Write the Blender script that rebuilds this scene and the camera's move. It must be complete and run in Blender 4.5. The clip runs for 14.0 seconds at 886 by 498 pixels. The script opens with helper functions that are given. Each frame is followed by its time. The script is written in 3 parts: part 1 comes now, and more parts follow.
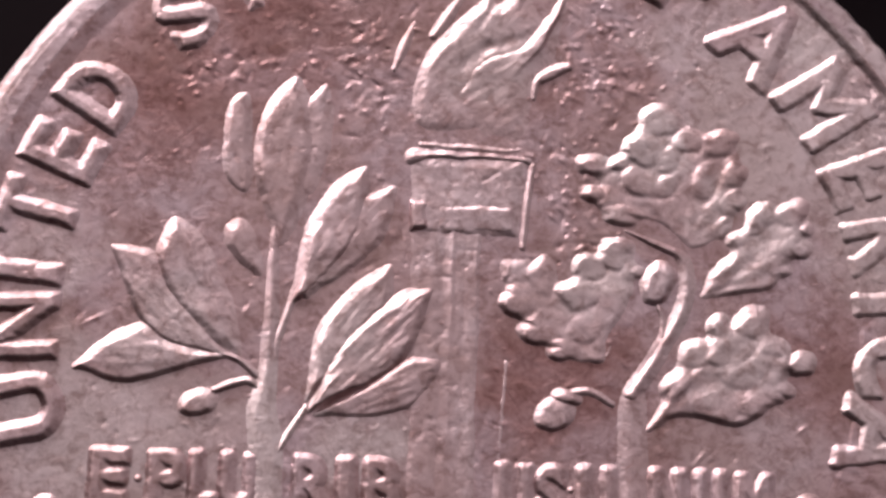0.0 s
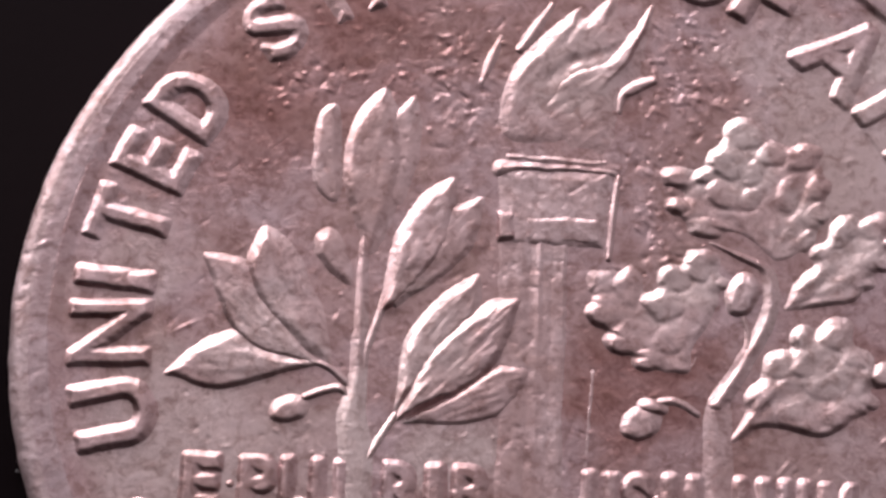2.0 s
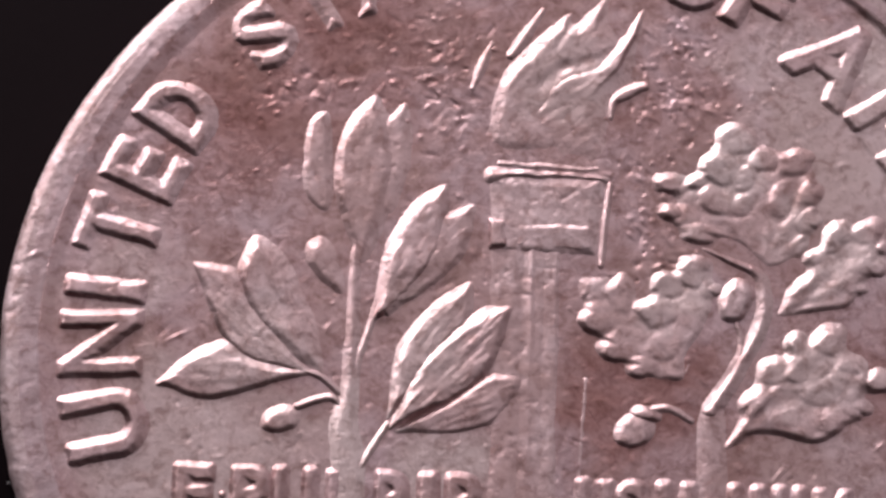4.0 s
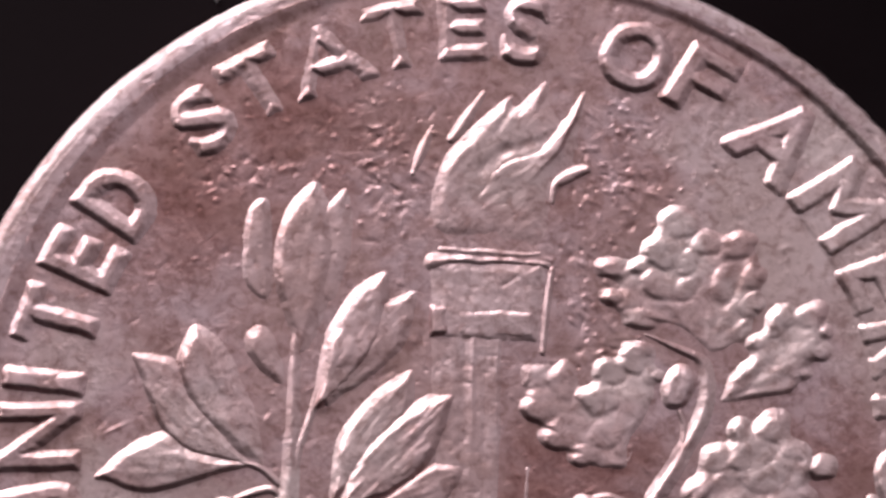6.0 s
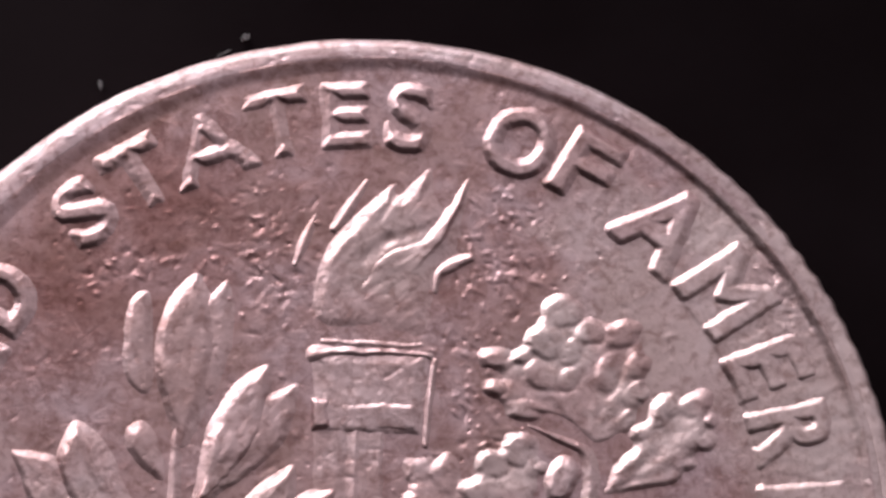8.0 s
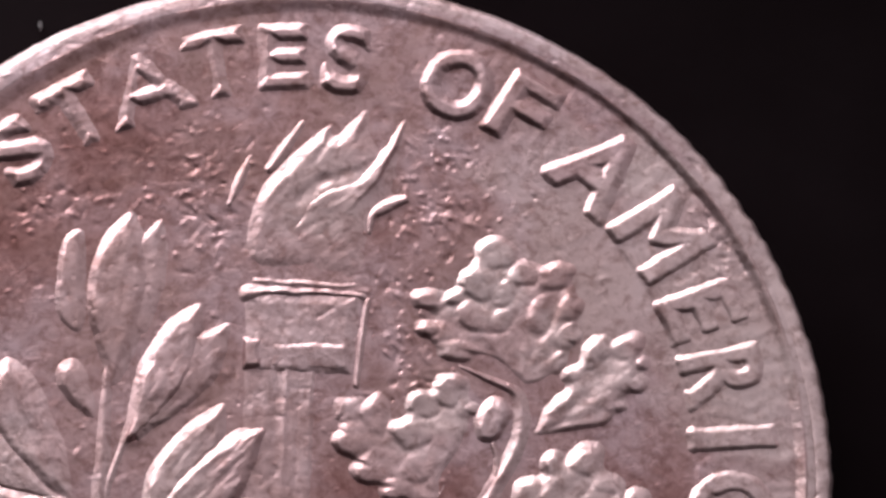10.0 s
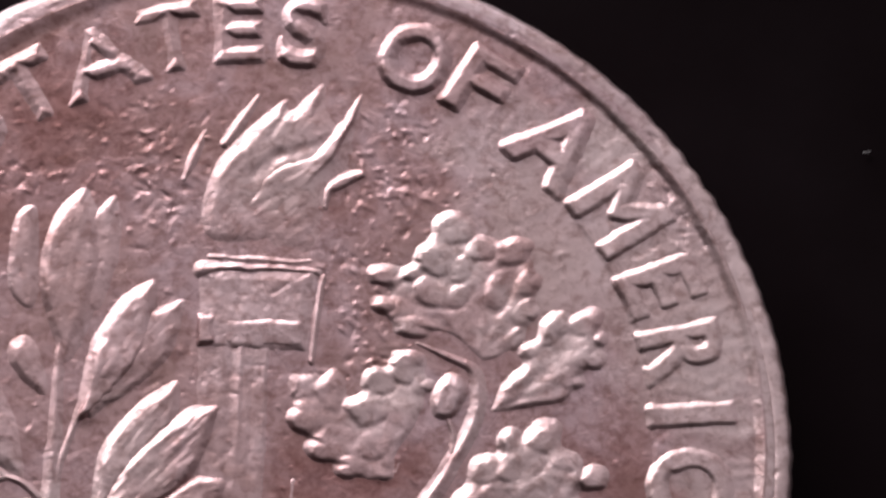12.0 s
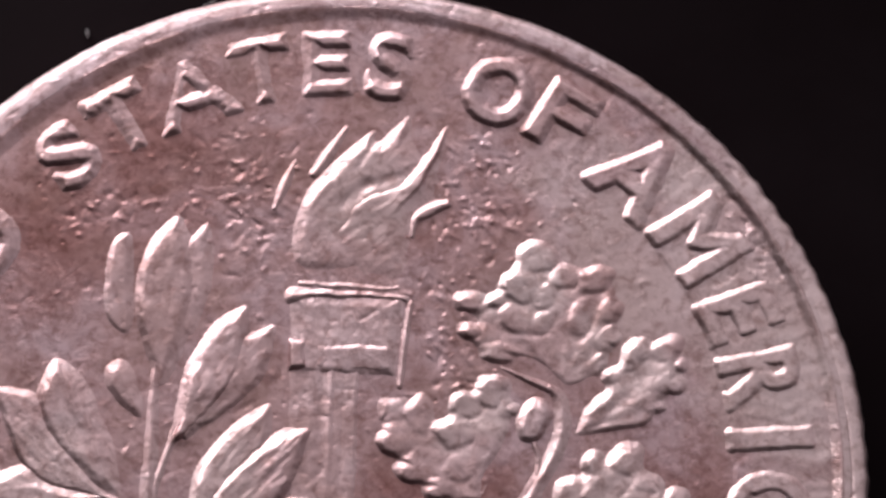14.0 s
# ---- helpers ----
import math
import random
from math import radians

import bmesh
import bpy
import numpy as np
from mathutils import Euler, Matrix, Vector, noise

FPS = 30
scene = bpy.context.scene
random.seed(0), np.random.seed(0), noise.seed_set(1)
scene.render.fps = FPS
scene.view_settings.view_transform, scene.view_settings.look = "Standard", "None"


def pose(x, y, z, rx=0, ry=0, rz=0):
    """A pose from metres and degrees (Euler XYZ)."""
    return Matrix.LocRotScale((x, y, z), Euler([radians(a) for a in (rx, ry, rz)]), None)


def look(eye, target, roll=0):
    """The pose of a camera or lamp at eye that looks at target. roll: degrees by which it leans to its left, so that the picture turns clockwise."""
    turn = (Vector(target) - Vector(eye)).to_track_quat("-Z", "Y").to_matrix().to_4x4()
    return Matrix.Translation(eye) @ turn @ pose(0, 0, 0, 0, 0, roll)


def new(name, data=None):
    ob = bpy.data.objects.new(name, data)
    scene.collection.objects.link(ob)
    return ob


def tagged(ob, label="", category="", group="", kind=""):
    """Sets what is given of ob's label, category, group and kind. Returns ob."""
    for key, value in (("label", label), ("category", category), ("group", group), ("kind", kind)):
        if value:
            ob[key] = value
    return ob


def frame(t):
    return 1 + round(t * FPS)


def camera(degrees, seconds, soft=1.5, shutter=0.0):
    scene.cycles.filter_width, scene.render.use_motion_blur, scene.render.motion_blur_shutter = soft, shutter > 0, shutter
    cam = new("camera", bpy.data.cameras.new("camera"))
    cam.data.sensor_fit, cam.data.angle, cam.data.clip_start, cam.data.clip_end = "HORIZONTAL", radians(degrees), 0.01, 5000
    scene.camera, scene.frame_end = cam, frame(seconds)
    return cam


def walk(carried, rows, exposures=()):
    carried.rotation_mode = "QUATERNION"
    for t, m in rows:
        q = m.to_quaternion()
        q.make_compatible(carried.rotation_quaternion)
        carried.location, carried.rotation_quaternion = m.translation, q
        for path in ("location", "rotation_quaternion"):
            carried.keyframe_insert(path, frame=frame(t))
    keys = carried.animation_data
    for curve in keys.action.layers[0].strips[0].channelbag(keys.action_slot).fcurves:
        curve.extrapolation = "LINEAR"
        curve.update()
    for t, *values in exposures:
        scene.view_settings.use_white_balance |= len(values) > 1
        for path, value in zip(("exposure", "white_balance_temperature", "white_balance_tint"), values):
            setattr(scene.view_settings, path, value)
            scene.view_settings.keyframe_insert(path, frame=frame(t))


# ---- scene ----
# A worn ten-cent coin lies reverse up on black cloth; the camera looks at it slantwise from 46 mm and slides over it.
MM = 0.001
FACE = 1.25 * MM          # height of the coin's field above the cloth

cam = camera(18.0, 14.0, soft=3.1)
ROWS = [
    (0.0, 0.088, -16.198, 43.343, 21.96, -0.44, 2.25),
    (0.5, -0.312, -16.661, 43.858, 22.23, -0.30, 2.64),
    (1.0, -0.975, -16.824, 44.047, 22.36, -0.12, 2.85),
    (1.5, -1.067, -16.473, 43.896, 22.19, -0.24, 2.76),
    (2.0, -1.022, -16.573, 43.853, 22.30, -0.20, 2.81),
    (2.5, -1.031, -16.588, 43.830, 22.27, -0.18, 2.82),
    (4.8, -0.805, -15.709, 43.733, 22.24, -0.11, 2.22),
    (5.0, -0.447, -15.424, 43.772, 22.11, 0.04, 2.28),
    (5.5, -0.351, -15.113, 43.918, 22.32, -0.12, 1.91),
    (6.0, -0.166, -14.942, 43.942, 22.42, -0.09, 1.80),
    (6.5, 0.428, -14.686, 43.928, 22.73, 0.04, 1.63),
    (7.0, 0.769, -14.070, 44.105, 22.50, -0.23, 1.35),
    (7.2, 1.242, -13.663, 44.144, 22.48, -0.29, 1.27),
    (9.3, 1.656, -13.287, 44.263, 22.41, -0.19, 0.96),
    (9.5, 1.852, -13.733, 44.182, 22.58, -0.26, 1.39),
    (10.0, 2.814, -14.074, 43.855, 22.23, -0.17, 1.62),
    (10.5, 3.409, -14.336, 43.555, 22.14, -0.21, 1.67),
    (11.0, 3.444, -14.099, 43.419, 22.02, -0.23, 1.59),
    (11.5, 3.483, -13.987, 43.441, 22.06, -0.23, 1.52),
    (12.0, 3.503, -13.977, 43.351, 21.87, -0.18, 1.52),
    (12.5, 3.565, -14.062, 43.170, 21.90, -0.25, 1.61),
    (13.0, 3.361, -14.151, 43.260, 21.98, -0.22, 1.63),
    (13.5, 2.709, -14.211, 44.113, 22.45, -0.12, 1.60),
    (14.0, 2.281, -14.678, 44.477, 22.67, -0.02, 1.79),
]
walk(cam, [(t, pose(x * MM, y * MM, (z + 1.35) * MM, rx, ry, rz)) for t, x, y, z, rx, ry, rz in ROWS],
     exposures=[(0.0, 0.0, 6500, 10), (14.0, 0.0, 6500, 10)])

# ---- light: one low lamp beyond the coin and to the left, and a dim room ----
world = bpy.data.worlds.new("room")
scene.world = world
world.use_nodes = True
sky = world.node_tree
toward = sky.nodes.new("ShaderNodeTexCoord")
lean = sky.nodes.new("ShaderNodeVectorMath")     # the room is palest overhead and beyond the coin, darkest behind the camera
lean.operation = "DOT_PRODUCT"
lean.inputs[1].default_value = (0.26, 0.71, 0.66)
shade = sky.nodes.new("ShaderNodeValToRGB")
shade.color_ramp.elements[0].position, shade.color_ramp.elements[0].color = 0.0, (0.022, 0.014, 0.016, 1)
shade.color_ramp.elements[1].position, shade.color_ramp.elements[1].color = 0.92, (1.0, 0.925, 0.955, 1)
shade.color_ramp.elements.new(0.42).color = (0.40, 0.345, 0.36, 1)
sky.links.new(toward.outputs["Generated"], lean.inputs[0])
sky.links.new(lean.outputs["Value"], shade.inputs["Fac"])
sky.links.new(shade.outputs["Color"], sky.nodes["Background"].inputs["Color"])
sky.nodes["Background"].inputs["Strength"].default_value = 0.507

LAMP_AZ, LAMP_EL, LAMP_FAR = radians(118), radians(18), 0.80
lamp_data = bpy.data.lights.new("desk_lamp", "AREA")
lamp_data.shape, lamp_data.size, lamp_data.size_y = "RECTANGLE", 0.75, 0.30
lamp_data.energy, lamp_data.color = 7.4, (1.0, 0.94, 0.94)
lamp = new("desk_lamp", lamp_data)
lamp.matrix_world = look((LAMP_FAR * math.cos(LAMP_EL) * math.cos(LAMP_AZ), LAMP_FAR * math.cos(LAMP_EL) * math.sin(LAMP_AZ),
                          LAMP_FAR * math.sin(LAMP_EL)), (0, 0, FACE))


# ---- materials ----
def nodes_of(name):
    mat = bpy.data.materials.new(name)
    mat.use_nodes = True
    tree = mat.node_tree
    return mat, tree, tree.nodes["Principled BSDF"]


def node(tree, kind, **values):
    n = tree.nodes.new(kind)
    for key, value in values.items():
        n.inputs[key].default_value = value
    return n


def in_millimetres(tree):
    coord = tree.nodes.new("ShaderNodeTexCoord")
    scale = node(tree, "ShaderNodeMapping", Scale=(1000, 1000, 1000))
    tree.links.new(coord.outputs["Object"], scale.inputs["Vector"])
    return scale.outputs["Vector"]


def noise_tex(tree, vec, scale, detail=3.0, rough=0.55, warp=0.0):
    n = node(tree, "ShaderNodeTexNoise", Scale=scale, Detail=detail, Roughness=rough, Distortion=warp)
    tree.links.new(vec, n.inputs["Vector"])
    return n.outputs["Fac"]


def ramp(tree, fac, *stops):
    r = tree.nodes.new("ShaderNodeValToRGB")
    r.color_ramp.elements[0].position, r.color_ramp.elements[0].color = stops[0]
    r.color_ramp.elements[1].position, r.color_ramp.elements[1].color = stops[-1]
    for pos, col in stops[1:-1]:
        r.color_ramp.elements.new(pos).color = col
    tree.links.new(fac, r.inputs["Fac"])
    return r.outputs["Color"]


def bump(tree, height, distance, strength, before=None):
    b = node(tree, "ShaderNodeBump", Strength=strength, Distance=distance)
    tree.links.new(height, b.inputs["Height"])
    if before:
        tree.links.new(before, b.inputs["Normal"])
    return b.outputs["Normal"]


def blotch(tree, vec, centre, radius):
    """1 inside an uneven patch, 0 outside."""
    wobble = node(tree, "ShaderNodeTexNoise", Scale=0.9, Detail=4.0, Roughness=0.6)
    tree.links.new(vec, wobble.inputs["Vector"])
    shift = node(tree, "ShaderNodeVectorMath")
    shift.operation = "MULTIPLY_ADD"
    shift.inputs[1].default_value = (2.4, 2.4, 0)
    shift.inputs[2].default_value = (-1.2 - centre[0], -1.2 - centre[1], 0)
    tree.links.new(wobble.outputs["Color"], shift.inputs[0])
    place = node(tree, "ShaderNodeVectorMath")
    place.operation = "ADD"
    tree.links.new(vec, place.inputs[0])
    tree.links.new(shift.outputs["Vector"], place.inputs[1])
    flat = node(tree, "ShaderNodeVectorMath")
    flat.operation = "MULTIPLY"
    flat.inputs[1].default_value = (1, 1, 0)
    tree.links.new(place.outputs["Vector"], flat.inputs[0])
    far = node(tree, "ShaderNodeVectorMath")
    far.operation = "LENGTH"
    tree.links.new(flat.outputs["Vector"], far.inputs[0])
    span = node(tree, "ShaderNodeMapRange", **{"From Min": radius * 0.45, "From Max": radius * 1.25, "To Min": 1.0, "To Max": 0.0})
    span.interpolation_type = "SMOOTHSTEP"
    tree.links.new(far.outputs["Value"], span.inputs["Value"])
    return span.outputs["Result"]


def blend(tree, kind, fac, a, b):
    mix = tree.nodes.new("ShaderNodeMix")
    mix.data_type, mix.blend_type = "RGBA", kind
    for value, slot in ((fac, 0), (a, 6), (b, 7)):
        if isinstance(value, (float, tuple)):
            mix.inputs[slot].default_value = value
        else:
            tree.links.new(value, mix.inputs[slot])
    return mix.outputs[2]


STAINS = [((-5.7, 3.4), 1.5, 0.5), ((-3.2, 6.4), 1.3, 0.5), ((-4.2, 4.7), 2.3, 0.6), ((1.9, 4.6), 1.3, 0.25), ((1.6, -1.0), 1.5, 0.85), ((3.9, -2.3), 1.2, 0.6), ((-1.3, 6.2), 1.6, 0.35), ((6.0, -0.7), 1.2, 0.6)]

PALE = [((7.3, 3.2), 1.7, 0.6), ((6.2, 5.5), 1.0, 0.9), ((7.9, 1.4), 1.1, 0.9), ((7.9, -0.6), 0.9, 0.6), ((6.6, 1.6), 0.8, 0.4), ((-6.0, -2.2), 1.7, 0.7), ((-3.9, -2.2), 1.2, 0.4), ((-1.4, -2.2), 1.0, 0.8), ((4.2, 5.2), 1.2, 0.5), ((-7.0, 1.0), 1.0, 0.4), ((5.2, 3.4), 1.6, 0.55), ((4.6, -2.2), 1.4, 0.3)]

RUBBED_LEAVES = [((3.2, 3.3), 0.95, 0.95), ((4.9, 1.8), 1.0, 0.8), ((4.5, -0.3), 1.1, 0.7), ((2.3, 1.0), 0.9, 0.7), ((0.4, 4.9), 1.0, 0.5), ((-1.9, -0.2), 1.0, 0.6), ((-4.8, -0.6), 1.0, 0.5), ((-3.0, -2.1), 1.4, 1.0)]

# paler patches on the right-hand letters of the legend
PALE_LETTERS = [((6.2, 4.3), 1.6, 0.6), ((7.3, 1.8), 1.8, 0.7), ((7.2, -1.0), 1.4, 0.6)]

# paler colour on the rim's right side, in place of light it lacks
BRIGHTENED_RIM = [((8.3, 2.6), 1.6, 0.8), ((8.6, 0.2), 1.5, 0.8), ((7.2, 4.8), 1.3, 0.5)]


def coin_metal(name, brown, middle, pale, stains, rubbed, rough, grainy, gritty):
    """Copper-nickel alloy, pinkish with age, browner in patches. rubbed: paler patches, both worn metal and the rim's
    painted light.
    """
    mat, tree, shader = nodes_of(name)
    vec = in_millimetres(tree)
    colour = ramp(tree, noise_tex(tree, vec, 0.6, 5, 0.62, 0.5), (0.36, brown), (0.50, middle), (0.64, pale))
    mottle = ramp(tree, noise_tex(tree, vec, 1.9, 4, 0.65, 0.6), (0.36, (0.80, 0.74, 0.72, 1)), (0.56, (1, 1, 1, 1)))
    colour = blend(tree, "MULTIPLY", 0.7 if stains else 0.5, colour, mottle)
    for patches, kind, tint in ((stains, "MULTIPLY", (0.68, 0.525, 0.485, 1)), (rubbed, "MIX", (0.80, 0.64, 0.645, 1))):
        for centre, radius, strength in patches:
            fade = node(tree, "ShaderNodeMath")
            fade.operation = "MULTIPLY"
            fade.inputs[1].default_value = strength
            tree.links.new(blotch(tree, vec, centre, radius), fade.inputs[0])
            colour = blend(tree, kind, fade.outputs[0], colour, tint)
    grime = ramp(tree, noise_tex(tree, vec, 4.5, 6, 0.7, 0.6), (0.37, (0.62, 0.54, 0.52, 1)), (0.52, (1, 1, 1, 1)))
    colour = blend(tree, "MULTIPLY", 0.8, colour, grime)
    crumbs = noise_tex(tree, vec, 3.4, 4, 0.62, 0.4)
    patch = ramp(tree, noise_tex(tree, vec, 0.55, 3, 0.6), (0.40, (0.10, 0.10, 0.10, 1)), (0.62, (1, 1, 1, 1)))
    # shade at the foot of each raised crumb, painted into the colour
    crumb_shade = ramp(tree, crumbs, (0.42, (1, 1, 1, 1)), (0.50, (0.52, 0.42, 0.40, 1)), (0.56, (1, 1, 1, 1)))
    colour = blend(tree, "MIX", patch, colour, blend(tree, "MULTIPLY", min(1.0, 2.0 * gritty), colour, crumb_shade))
    tree.links.new(colour, shader.inputs["Base Color"])
    shader.inputs["Metallic"].default_value = 1.0
    gloss = ramp(tree, noise_tex(tree, vec, 2.2, 4), (0.3, (rough - 0.04,) * 3 + (1,)), (0.7, (rough + 0.05,) * 3 + (1,)))
    tree.links.new(gloss, shader.inputs["Roughness"])
    wave = bump(tree, noise_tex(tree, vec, 1.6, 3), 0.00003, 0.20)
    grain = bump(tree, noise_tex(tree, vec, 9.0, 4, 0.6), 0.000009 * grainy, 0.34, wave)
    grit = ramp(tree, crumbs, (0.52, (0, 0, 0, 1)), (0.62, (1, 1, 1, 1)))
    specks = bump(tree, blend(tree, "MULTIPLY", 1.0, grit, patch), 0.000030, gritty, grain)
    tree.links.new(specks, shader.inputs["Normal"])
    return mat


def cloth_black():
    mat, tree, shader = nodes_of("black_cloth")
    vec = in_millimetres(tree)
    col = ramp(tree, noise_tex(tree, vec, 0.25, 3), (0.3, (0.0054, 0.0030, 0.0038, 1)), (0.7, (0.0088, 0.0056, 0.0070, 1)))
    # lamplight on the upper left of the cloth, put into its colour
    lamplit = node(tree, "ShaderNodeMath")
    lamplit.operation = "MULTIPLY"
    lamplit.inputs[1].default_value = 0.7
    tree.links.new(blotch(tree, vec, (-9.5, 8.0), 8.0), lamplit.inputs[0])
    col = blend(tree, "MIX", lamplit.outputs[0], col, (0.0175, 0.0125, 0.0145, 1))
    tree.links.new(col, shader.inputs["Base Color"])
    shader.inputs["Roughness"].default_value = 1.0
    shader.inputs["Specular IOR Level"].default_value = 0.05
    tree.links.new(bump(tree, noise_tex(tree, vec, 3.0, 3), 0.00002, 0.3), shader.inputs["Normal"])
    return mat


def lint():
    mat, tree, shader = nodes_of("pale_lint")
    vec = in_millimetres(tree)
    col = ramp(tree, noise_tex(tree, vec, 20, 2), (0.3, (0.10, 0.095, 0.10, 1)), (0.7, (0.24, 0.23, 0.24, 1)))
    tree.links.new(col, shader.inputs["Base Color"])
    shader.inputs["Roughness"].default_value = 0.9
    return mat


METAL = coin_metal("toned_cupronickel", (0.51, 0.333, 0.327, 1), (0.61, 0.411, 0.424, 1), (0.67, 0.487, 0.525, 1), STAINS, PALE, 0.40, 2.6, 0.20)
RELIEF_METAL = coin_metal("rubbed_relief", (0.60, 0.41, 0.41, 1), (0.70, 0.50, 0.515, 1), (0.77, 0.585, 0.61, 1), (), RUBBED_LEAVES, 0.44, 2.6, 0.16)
LETTER_METAL = coin_metal("worn_letter_metal", (0.56, 0.38, 0.38, 1), (0.65, 0.455, 0.47, 1), (0.72, 0.53, 0.56, 1), (), PALE_LETTERS, 0.43, 2.4, 0.14)
RIM_METAL = coin_metal("rubbed_cupronickel", (0.51, 0.363, 0.38, 1), (0.59, 0.435, 0.463, 1), (0.66, 0.51, 0.55, 1), (), BRIGHTENED_RIM, 0.42, 3.0, 0.12)
LIP_METAL = coin_metal("bright_cupronickel", (0.54, 0.40, 0.41, 1), (0.62, 0.475, 0.495, 1), (0.68, 0.545, 0.58, 1), (), BRIGHTENED_RIM, 0.50, 3.0, 0.12)
CLOTH, LINT = cloth_black(), lint()


# ---- relief: every raised form is a finely sampled height field in millimetres above the coin's field ----
def lattice(x, y, size, seed):
    """Smooth noise from -1 to 1 with knots every size millimetres."""
    table = np.random.RandomState(seed).uniform(-1, 1, (64, 64))
    u, v = x / size + 500, y / size + 500
    i, j = np.floor(u).astype(int), np.floor(v).astype(int)
    a, b = u - i, v - j
    a, b = a * a * (3 - 2 * a), b * b * (3 - 2 * b)
    g = lambda p, q: table[p % 64, q % 64]
    return (g(i, j) * (1 - a) + g(i + 1, j) * a) * (1 - b) + (g(i, j + 1) * (1 - a) + g(i + 1, j + 1) * a) * b


def ease(x):
    x = np.clip(x, 0, 1)
    return x * x * (3 - 2 * x)


def mesh_object(name, verts, faces, material, parent=None, label="", smooth=True):
    mesh = bpy.data.meshes.new(name)
    mesh.from_pydata([], [], [])
    verts, faces = np.asarray(verts, dtype=np.float32), np.asarray(faces, dtype=np.int32)
    mesh.vertices.add(len(verts))
    mesh.vertices.foreach_set("co", verts.ravel())
    mesh.loops.add(faces.size)
    mesh.loops.foreach_set("vertex_index", faces.ravel())
    mesh.polygons.add(len(faces))
    mesh.polygons.foreach_set("loop_start", np.arange(len(faces), dtype=np.int32) * faces.shape[1])
    mesh.polygons.foreach_set("use_smooth", np.full(len(faces), smooth))
    mesh.update(calc_edges=True)
    mesh.validate()
    mesh.materials.append(material)
    ob = new(name, mesh)
    ob.parent = parent
    return tagged(ob, label)


def worn(h, times):
    """Rub a height field down: every pass evens out neighbouring heights."""
    for k in range(times):
        h = np.pad(h, 1, mode="edge")
        h = (h[:-2] + 2 * h[1:-1] + h[2:]) / 4
        h = (h[:, :-2] + 2 * h[:, 1:-1] + h[:, 2:]) / 4
    return h


BOLD = 1.0                 # how strongly the design stands out
SUNK = 0.020               # how far the foot of every form reaches below the field


def relief(name, height, box, parent, label="", step=0.016, seed=1, wear=0.005, soft=2, material=None, rough_edge=1.0):
    """The part of a coin's relief inside box = (x0, y0, x1, y1), in millimetres, where height(x, y) rises over the field."""
    x0, y0, x1, y1 = box
    nx, ny = max(4, int((x1 - x0) / step)), max(4, int((y1 - y0) / step))
    x, y = np.meshgrid(np.linspace(x0, x1, nx), np.linspace(y0, y1, ny))
    wx = x + rough_edge * (0.014 * lattice(x, y, 0.24, seed + 31) + 0.006 * lattice(x, y, 0.09, seed + 33))
    wy = y + rough_edge * (0.014 * lattice(x, y, 0.24, seed + 47) + 0.006 * lattice(x, y, 0.09, seed + 49))
    h = worn(height(wx, wy), soft)
    up = ease(h / 0.03)
    h = h * (1 - up * (0.10 - 0.16 * lattice(x, y, 0.42, seed + 61)))     # rubbed lower in places
    h = h + up * wear * (lattice(x, y, 0.5, seed) + 0.6 * lattice(x, y, 0.17, seed + 7) + 0.3 * lattice(x, y, 0.07, seed + 9))
    for cx, cy, r in nicks_in(box, seed):
        h = h - up * 0.007 * np.exp(-((x - cx) ** 2 + (y - cy) ** 2) / (r * r))
    h = np.maximum(h, -SUNK)
    index = np.arange(nx * ny).reshape(ny, nx)
    keep = np.maximum.reduce([h[:-1, :-1], h[1:, :-1], h[:-1, 1:], h[1:, 1:]]) > 0.008 - SUNK
    quads = np.stack([index[:-1, :-1], index[:-1, 1:], index[1:, 1:], index[1:, :-1]], -1)[keep]
    used, back = np.unique(quads, return_inverse=True)
    verts = np.stack([x.ravel() * MM, y.ravel() * MM, h.ravel() * MM + FACE], 1)[used]
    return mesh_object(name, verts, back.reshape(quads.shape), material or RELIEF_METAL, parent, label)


def nicks_in(box, seed):
    """Small dents, about nine to the square millimetre."""
    rnd = random.Random(seed)
    x0, y0, x1, y1 = box
    return [(rnd.uniform(x0, x1), rnd.uniform(y0, y1), rnd.choice((0.018, 0.025, 0.03, 0.04, 0.07))) for k in range(int(9 * (x1 - x0) * (y1 - y0)))]


def wall(d, lit=0.15, dark=0.095, side=0.0):
    """The flank of a form, 0 at its foot (d = 0) and 1 on top: drawn out towards the upper left, soft towards the right, steep towards the bottom."""
    gy, gx = np.gradient(d)
    size = np.hypot(gx, gy) + 1e-9
    gx, gy = gx / size, gy / size
    face = ease(0.55 + 0.9 * (0.62 * gx - 0.78 * gy))
    wide = worn(dark + (lit * (1.15 - 0.35 * gy) - dark) * face + 0.12 * ease(-1.6 * gx - 0.75) + side * ease(2.2 * np.abs(gx) - 1), 3)
    k = np.clip(d / wide, 0, 1)
    return 0.75 * k + 0.25 * ease(k)


def rise(w, h):
    """A form of height h whose flank is w: 0 outside, 1 on top."""
    return BOLD * h * w - SUNK * (1 - w)


def to_line(x, y, a, b):
    """Distance to the line from a to b, and how far along it, 0 to 1."""
    ax, ay = b[0] - a[0], b[1] - a[1]
    t = np.clip(((x - a[0]) * ax + (y - a[1]) * ay) / (ax * ax + ay * ay), 0, 1)
    return np.hypot(x - a[0] - t * ax, y - a[1] - t * ay), t


def box_of(points, margin):
    xs, ys = [p[0] for p in points], [p[1] for p in points]
    return min(xs) - margin, min(ys) - margin, max(xs) + margin, max(ys) + margin


